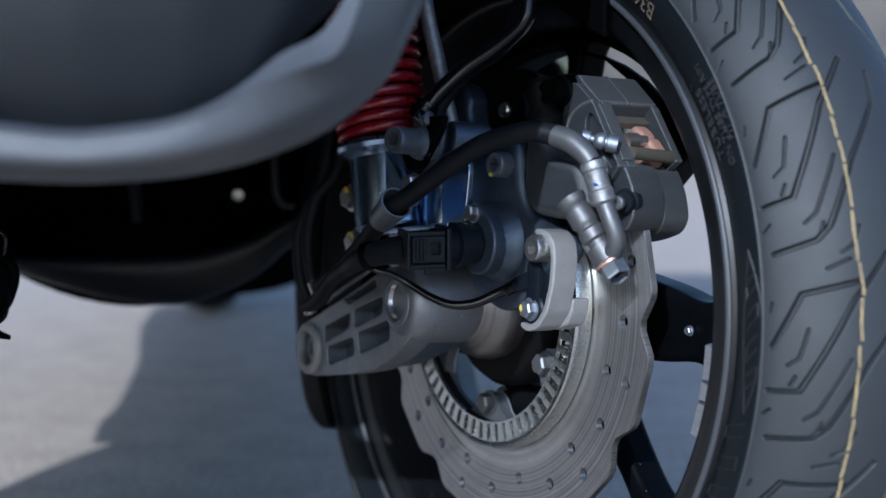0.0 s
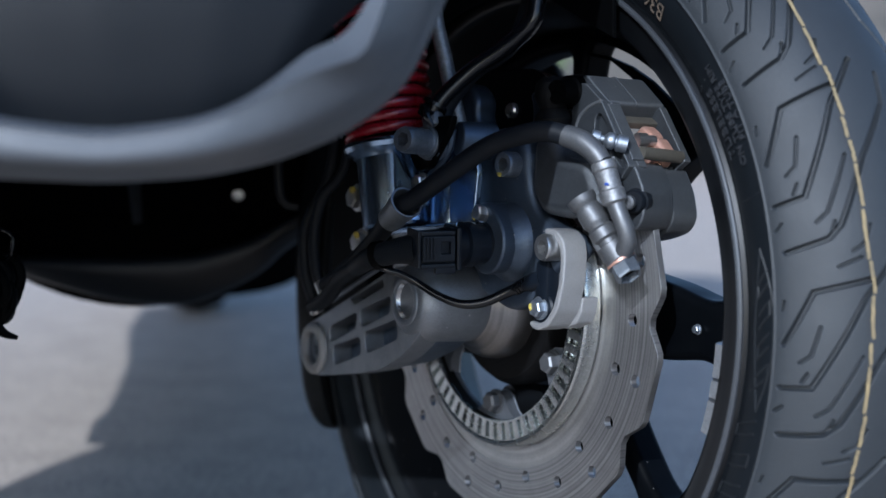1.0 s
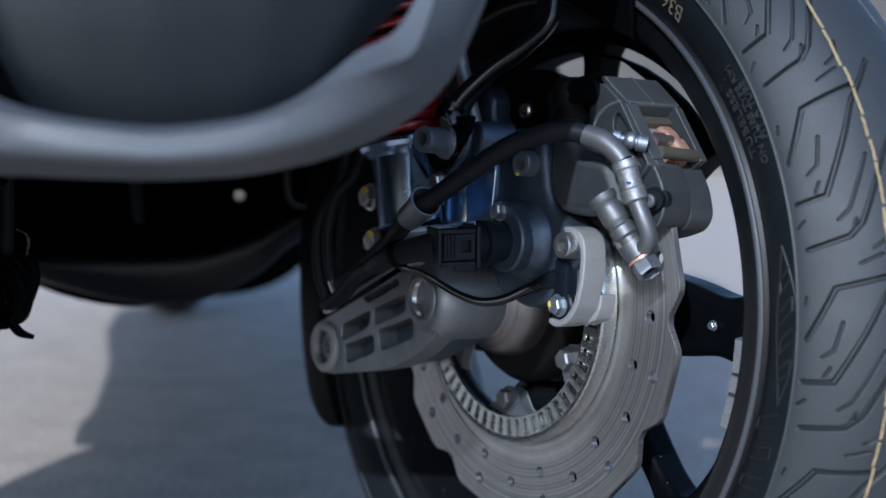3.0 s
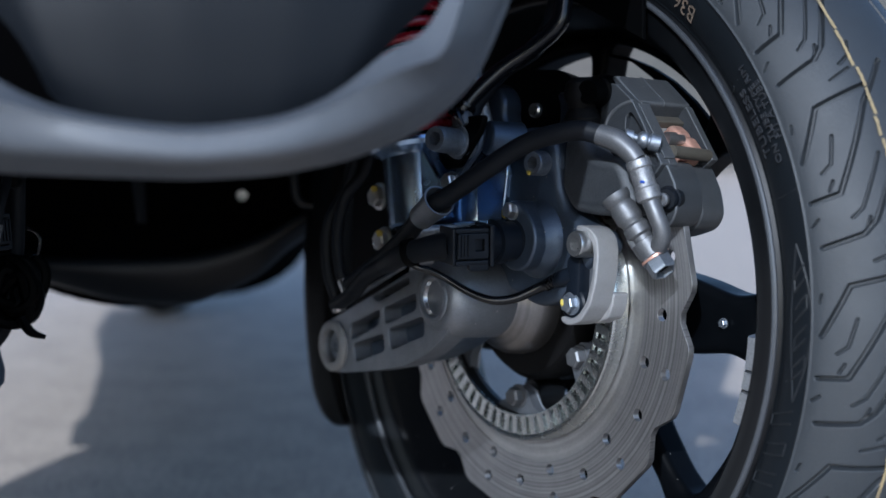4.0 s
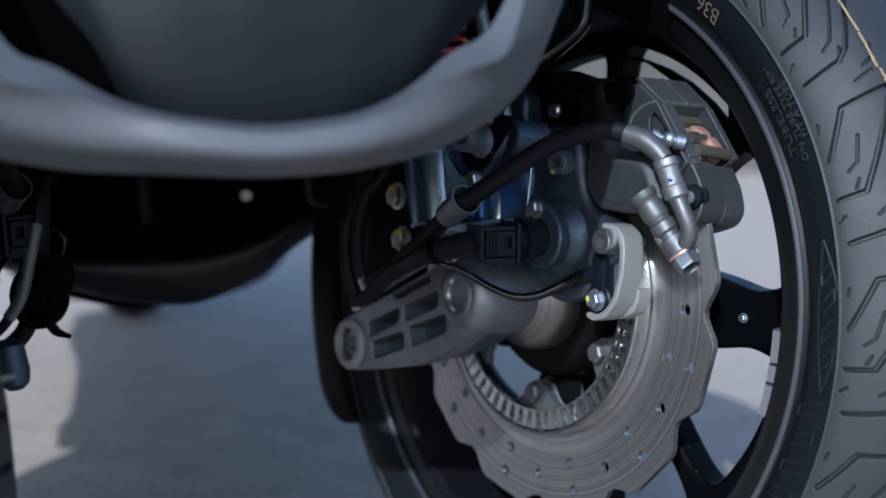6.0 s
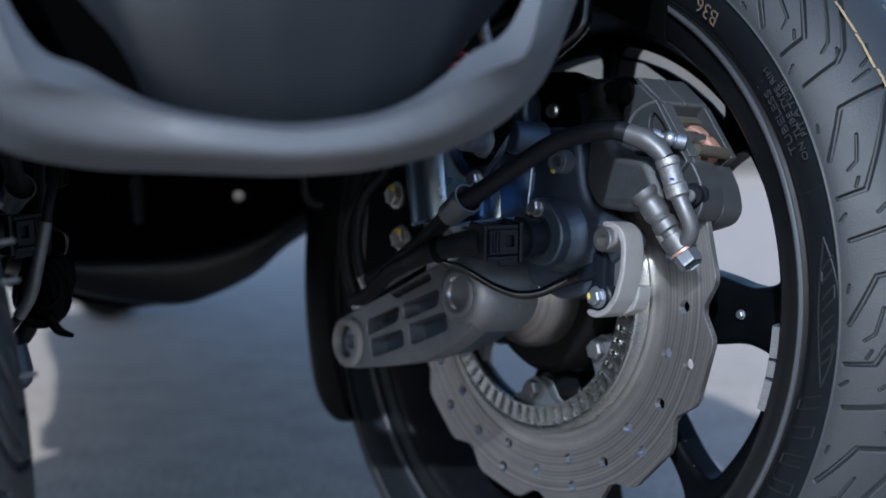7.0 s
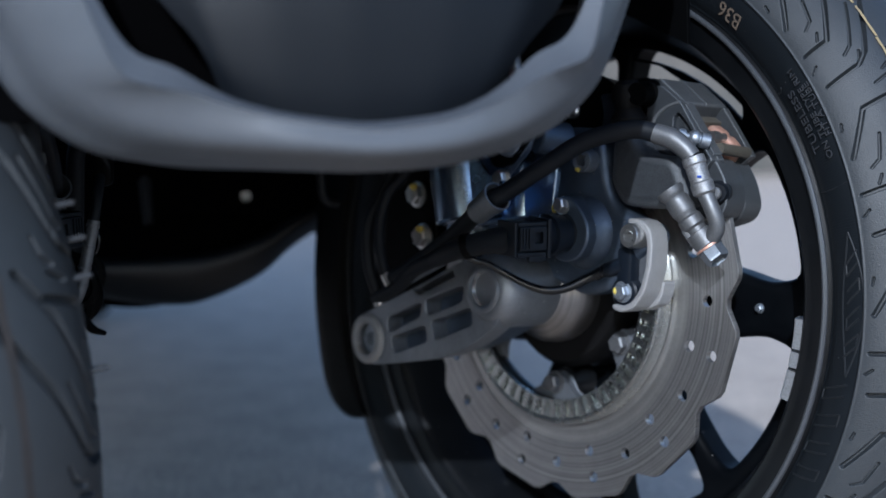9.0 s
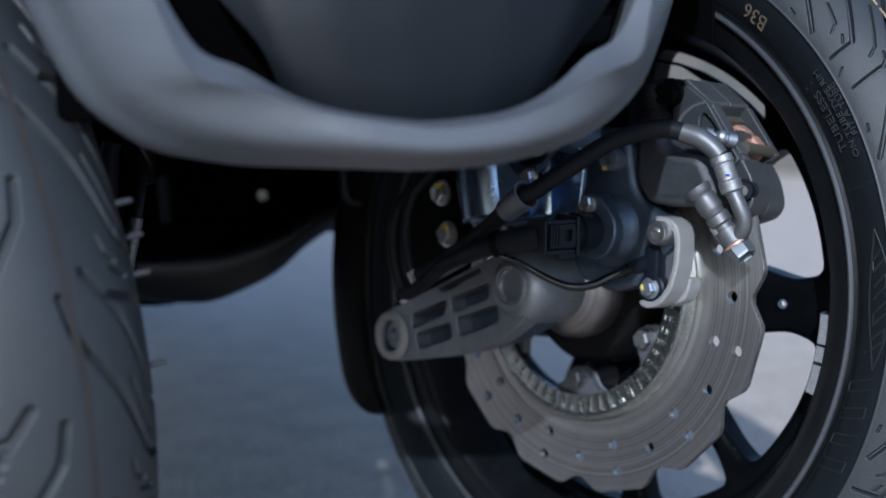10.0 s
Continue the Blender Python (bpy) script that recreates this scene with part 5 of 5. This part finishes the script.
def hull(rows, segs=40, ex=0.6, ez=0.7, shift=0.0):
    """A closed body: rows of (y, half width, bottom, top), with rounded sections."""
    v, a = [], np.linspace(0, 2 * np.pi, segs, endpoint=False)
    for y, w, z0, z1 in rows:
        c, s = np.cos(a), np.sin(a)
        v += [(shift + w * np.sign(ci) * abs(ci) ** ex, y, (z0 + z1) / 2 + (z1 - z0) / 2 * np.sign(si) * abs(si) ** ez) for ci, si in zip(c, s)]
    f = grid_faces(len(rows), segs, False, True)
    f += [tuple(range(segs - 1, -1, -1)), tuple(len(v) - segs + j for j in range(segs))]
    return np.array(v), f


# Cowl shares the near-black tone, which paints in its shaded underside.
part("front_cowl", hull([(0.02, 0.13, 0.475, 0.62), (0.10, 0.19, 0.48, 0.78), (0.22, 0.26, 0.50, 0.95), (0.36, 0.31, 0.50, 1.05), (0.52, 0.34, 0.46, 1.10), (0.60, 0.36, 0.45, 1.10), (0.68, 0.34, 0.45, 1.05)]), BODY, scooter, BIKE, "front cowl painted near-black for its shaded underside")
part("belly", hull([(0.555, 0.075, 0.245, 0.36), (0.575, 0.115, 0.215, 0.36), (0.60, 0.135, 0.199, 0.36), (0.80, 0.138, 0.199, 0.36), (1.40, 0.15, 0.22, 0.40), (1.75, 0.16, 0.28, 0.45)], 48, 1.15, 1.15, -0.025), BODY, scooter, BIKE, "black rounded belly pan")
lip = [(-0.20, 0.266, 0.258), (-0.155, 0.252, 0.244), (-0.115, 0.2445, 0.232), (-0.087, 0.2425, 0.222), (-0.041, 0.2415, 0.209), (0.003, 0.2420, 0.204), (0.030, 0.2450, 0.209), (0.066, 0.2560, 0.225), (0.091, 0.2700, 0.246), (0.120, 0.2850, 0.264), (0.165, 0.3020, 0.286)]
rows_ = [[(x, 0.549 + dy, zt + (zl - zt) * k) for x, zt, zl in lip] for k, dy in ((-0.04, 0.010), (0.0, 0.0), (0.25, -0.003), (0.55, 0.001), (0.85, 0.008), (1.0, 0.018), (0.9, 0.035))]
part("belly_lip", loft(rows_, 4, 3), LIP_PLASTIC, scooter, BIKE, "satin dark grey front edge of the belly pan", 50)
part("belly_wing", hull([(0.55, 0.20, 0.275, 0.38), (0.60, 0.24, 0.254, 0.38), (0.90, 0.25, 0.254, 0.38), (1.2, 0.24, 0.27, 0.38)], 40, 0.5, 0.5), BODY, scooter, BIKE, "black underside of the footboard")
# Out of view; added and sized so their shadows bound the sunlit patch.
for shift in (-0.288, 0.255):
    part("side_shade_panel", hull([(0.535, 0.045, 0.26, 0.40), (0.56, 0.060, 0.238, 0.40), (0.66, 0.06, 0.238, 0.40), (0.80, 0.058, 0.28, 0.40)], 32, 0.5, 0.5, shift), BODY, scooter, BIKE, "unseen black lower side panel added to cast shade")
# Sheet added on one side to stop sun through the gap by the panel.
part("nose_liner", block((0.105, 0.004, 0.17), 0.001, Matrix.Translation((-0.0725, 0.062, 0.420))), BODY, scooter, BIKE, "black liner added behind the nose panel to block sun")
# Unseen board added to keep a sun spot off the ground.
part("side_sun_blocker", block((0.20, 0.006, 0.20), 0.002, Matrix.Translation((-0.235, 0.100, 0.505))), BODY, scooter, BIKE, "unseen black board added above the wheel to block the sun")
# Hidden mass added to close gaps that let sun reach the ground.
part("tilt_frame_filler", hull([(0.10, 0.05, 0.36, 0.60), (0.16, 0.075, 0.335, 0.60), (0.34, 0.075, 0.335, 0.60), (0.44, 0.06, 0.33, 0.60)]), BODY, scooter, BIKE, "unseen black mass inside the tilting front, added to block sun")
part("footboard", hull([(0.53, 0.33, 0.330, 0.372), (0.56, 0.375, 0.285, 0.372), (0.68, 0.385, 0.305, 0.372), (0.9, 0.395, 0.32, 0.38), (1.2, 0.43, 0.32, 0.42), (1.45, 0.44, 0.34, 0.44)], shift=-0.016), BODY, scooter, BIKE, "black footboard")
# Out of view; tail raised and lengthened to throw shade far back.
part("seat_body", hull([(0.85, 0.20, 0.34, 0.44), (1.0, 0.22, 0.33, 0.72), (1.3, 0.24, 0.36, 0.88), (1.7, 0.26, 0.42, 0.95), (2.0, 0.26, 0.45, 1.22), (2.3, 0.25, 0.55, 1.28), (2.5, 0.2, 0.7, 1.25)]), BODY, scooter, BIKE, "unseen rear bodywork and seat, tail raised to throw shade")
# Unseen mass added to darken the ground below and behind it.
part("ground_shade_hull", hull([(1.12, 0.15, 0.18, 0.40), (1.22, 0.20, 0.130, 0.48), (1.80, 0.20, 0.130, 0.50), (1.92, 0.16, 0.18, 0.50)]), BODY, scooter, BIKE, "unseen black underbody mass added to shade the ground")
rear = Frame(BIKE.m @ Matrix.Translation((0, 2.08, 0.30)))
part("rear_wheel", revolve([(-0.055, 0.19), (-0.07, 0.23), (-0.068, 0.26), (-0.045, 0.288), (0, 0.30), (0.045, 0.288), (0.068, 0.26), (0.07, 0.23), (0.055, 0.19)], 64, closed=True), RUBBER, scooter, rear, "black rear tyre")

# small things under the body
part("frame_bolt", bolt_hex((0.053, 0.556, 0.288), (0, -1, 0), 0.0055, 0.006), STEEL, scooter, BIKE, "grey frame bolt")
part("cable_hook", tube([(0.076, 0.395, 0.350), (0.076, 0.395, 0.302), (0.080, 0.395, 0.290), (0.088, 0.395, 0.288)], 0.0028, 10), BODY_EDGE, scooter, BIKE, "dull grey cable hook")
part("frame_rib", tube([(-0.024, 0.553, 0.335), (-0.023, 0.552, 0.300), (-0.021, 0.550, 0.268)], [0.006, 0.0055, 0.004], 10), BODY_EDGE, scooter, BIKE, "dull grey frame rib")

# cable coil tied up beside the other wheel's upright
coil_at = Frame(Matrix.Translation((-0.252, 0.705, 0.248)))
loop = []
for k in range(190):
    a = 0.42 * k
    r = 0.0085 + 0.0055 * math.sin(k * 0.19)
    loop.append((r * math.cos(a) * 0.85 + 0.002 * math.sin(k * 0.9), 0.012 * math.sin(k * 0.13), r * 1.3 * math.sin(a)))
cables = part("cable_coil", tube(loop, 0.0034, 8, 2), PLASTIC, scooter, coil_at, "tied up coil of black cable")
part("cable_tie", tube([(0.004, -0.012, -0.014), (0.009, -0.012, -0.022), (0.0165, -0.010, -0.0255)], [0.003, 0.0026, 0.0012], 8), PLASTIC, cables, coil_at)
part("tie_loop", tube([(0.004, 0.0, 0.016), (0.012, -0.004, 0.020), (0.013, -0.004, 0.030), (0.006, -0.002, 0.034)], 0.0009, 8), GLOSS_HOSE, cables, coil_at)
part("cable_run", tube([(0.004, -0.004, 0.080), (0.002, -0.004, 0.070), (0.000, -0.002, 0.030), (-0.004, 0.0, 0.0), (-0.012, 0.0, -0.026), (-0.040, 0.004, -0.045)], 0.0050, 12), HOSE, cables, coil_at)
other_hose = part("brake_hose", tube([(-0.2270, 0.598, 0.3120), (-0.2280, 0.590, 0.3020), (-0.2298, 0.5875, 0.2900), (-0.2331, 0.5868, 0.2741), (-0.2364, 0.5861, 0.2596), (-0.2425, 0.5870, 0.2480), (-0.2500, 0.590, 0.2400), (-0.2620, 0.600, 0.2340)], 0.0024, 16), HOSE, scooter, None, "black brake hose with a grey crimped end")
part("crimp_sleeve", tube([(-0.2295, 0.5874, 0.2915), (-0.2331, 0.5868, 0.2741), (-0.2368, 0.5861, 0.2580), (-0.2430, 0.5870, 0.2475)], 0.0029, 20), PIPE, other_hose, None, "grey crimped pipe sleeve")
for z_ in (0.2895, 0.2800, 0.2700, 0.2620):
    k = (0.2900 - z_) / 0.0304
    c = np.array((-0.2299 - 0.0064 * k, 0.5875 - 0.0014 * k, z_))
    part("crimp_ring", rod(c, c + (-0.0003, -0.0001, -0.0014), [(0, 0.0028), (0.2, 0.0033), (0.8, 0.0033), (1, 0.0028)], 16), PIPE, other_hose)
part("pipe_clip", block((0.010, 0.012, 0.022), 0.003, Matrix.Translation((-0.2265, 0.603, 0.318))), PLASTIC, other_hose)
part("rubber_knob", revolve([(-0.0140, 0.0), (-0.0140, 0.0040), (-0.0105, 0.0078), (0.0040, 0.0090), (0.0110, 0.0075), (0.0140, 0.0040), (0.0140, 0.0)], 28), ALLOY_SHADE, scooter, Frame(Matrix.Translation((-0.2660, 0.690, 0.2085)) @ Matrix.Rotation(math.radians(82), 4, 'Y')), "grey rounded knob on the other upright")
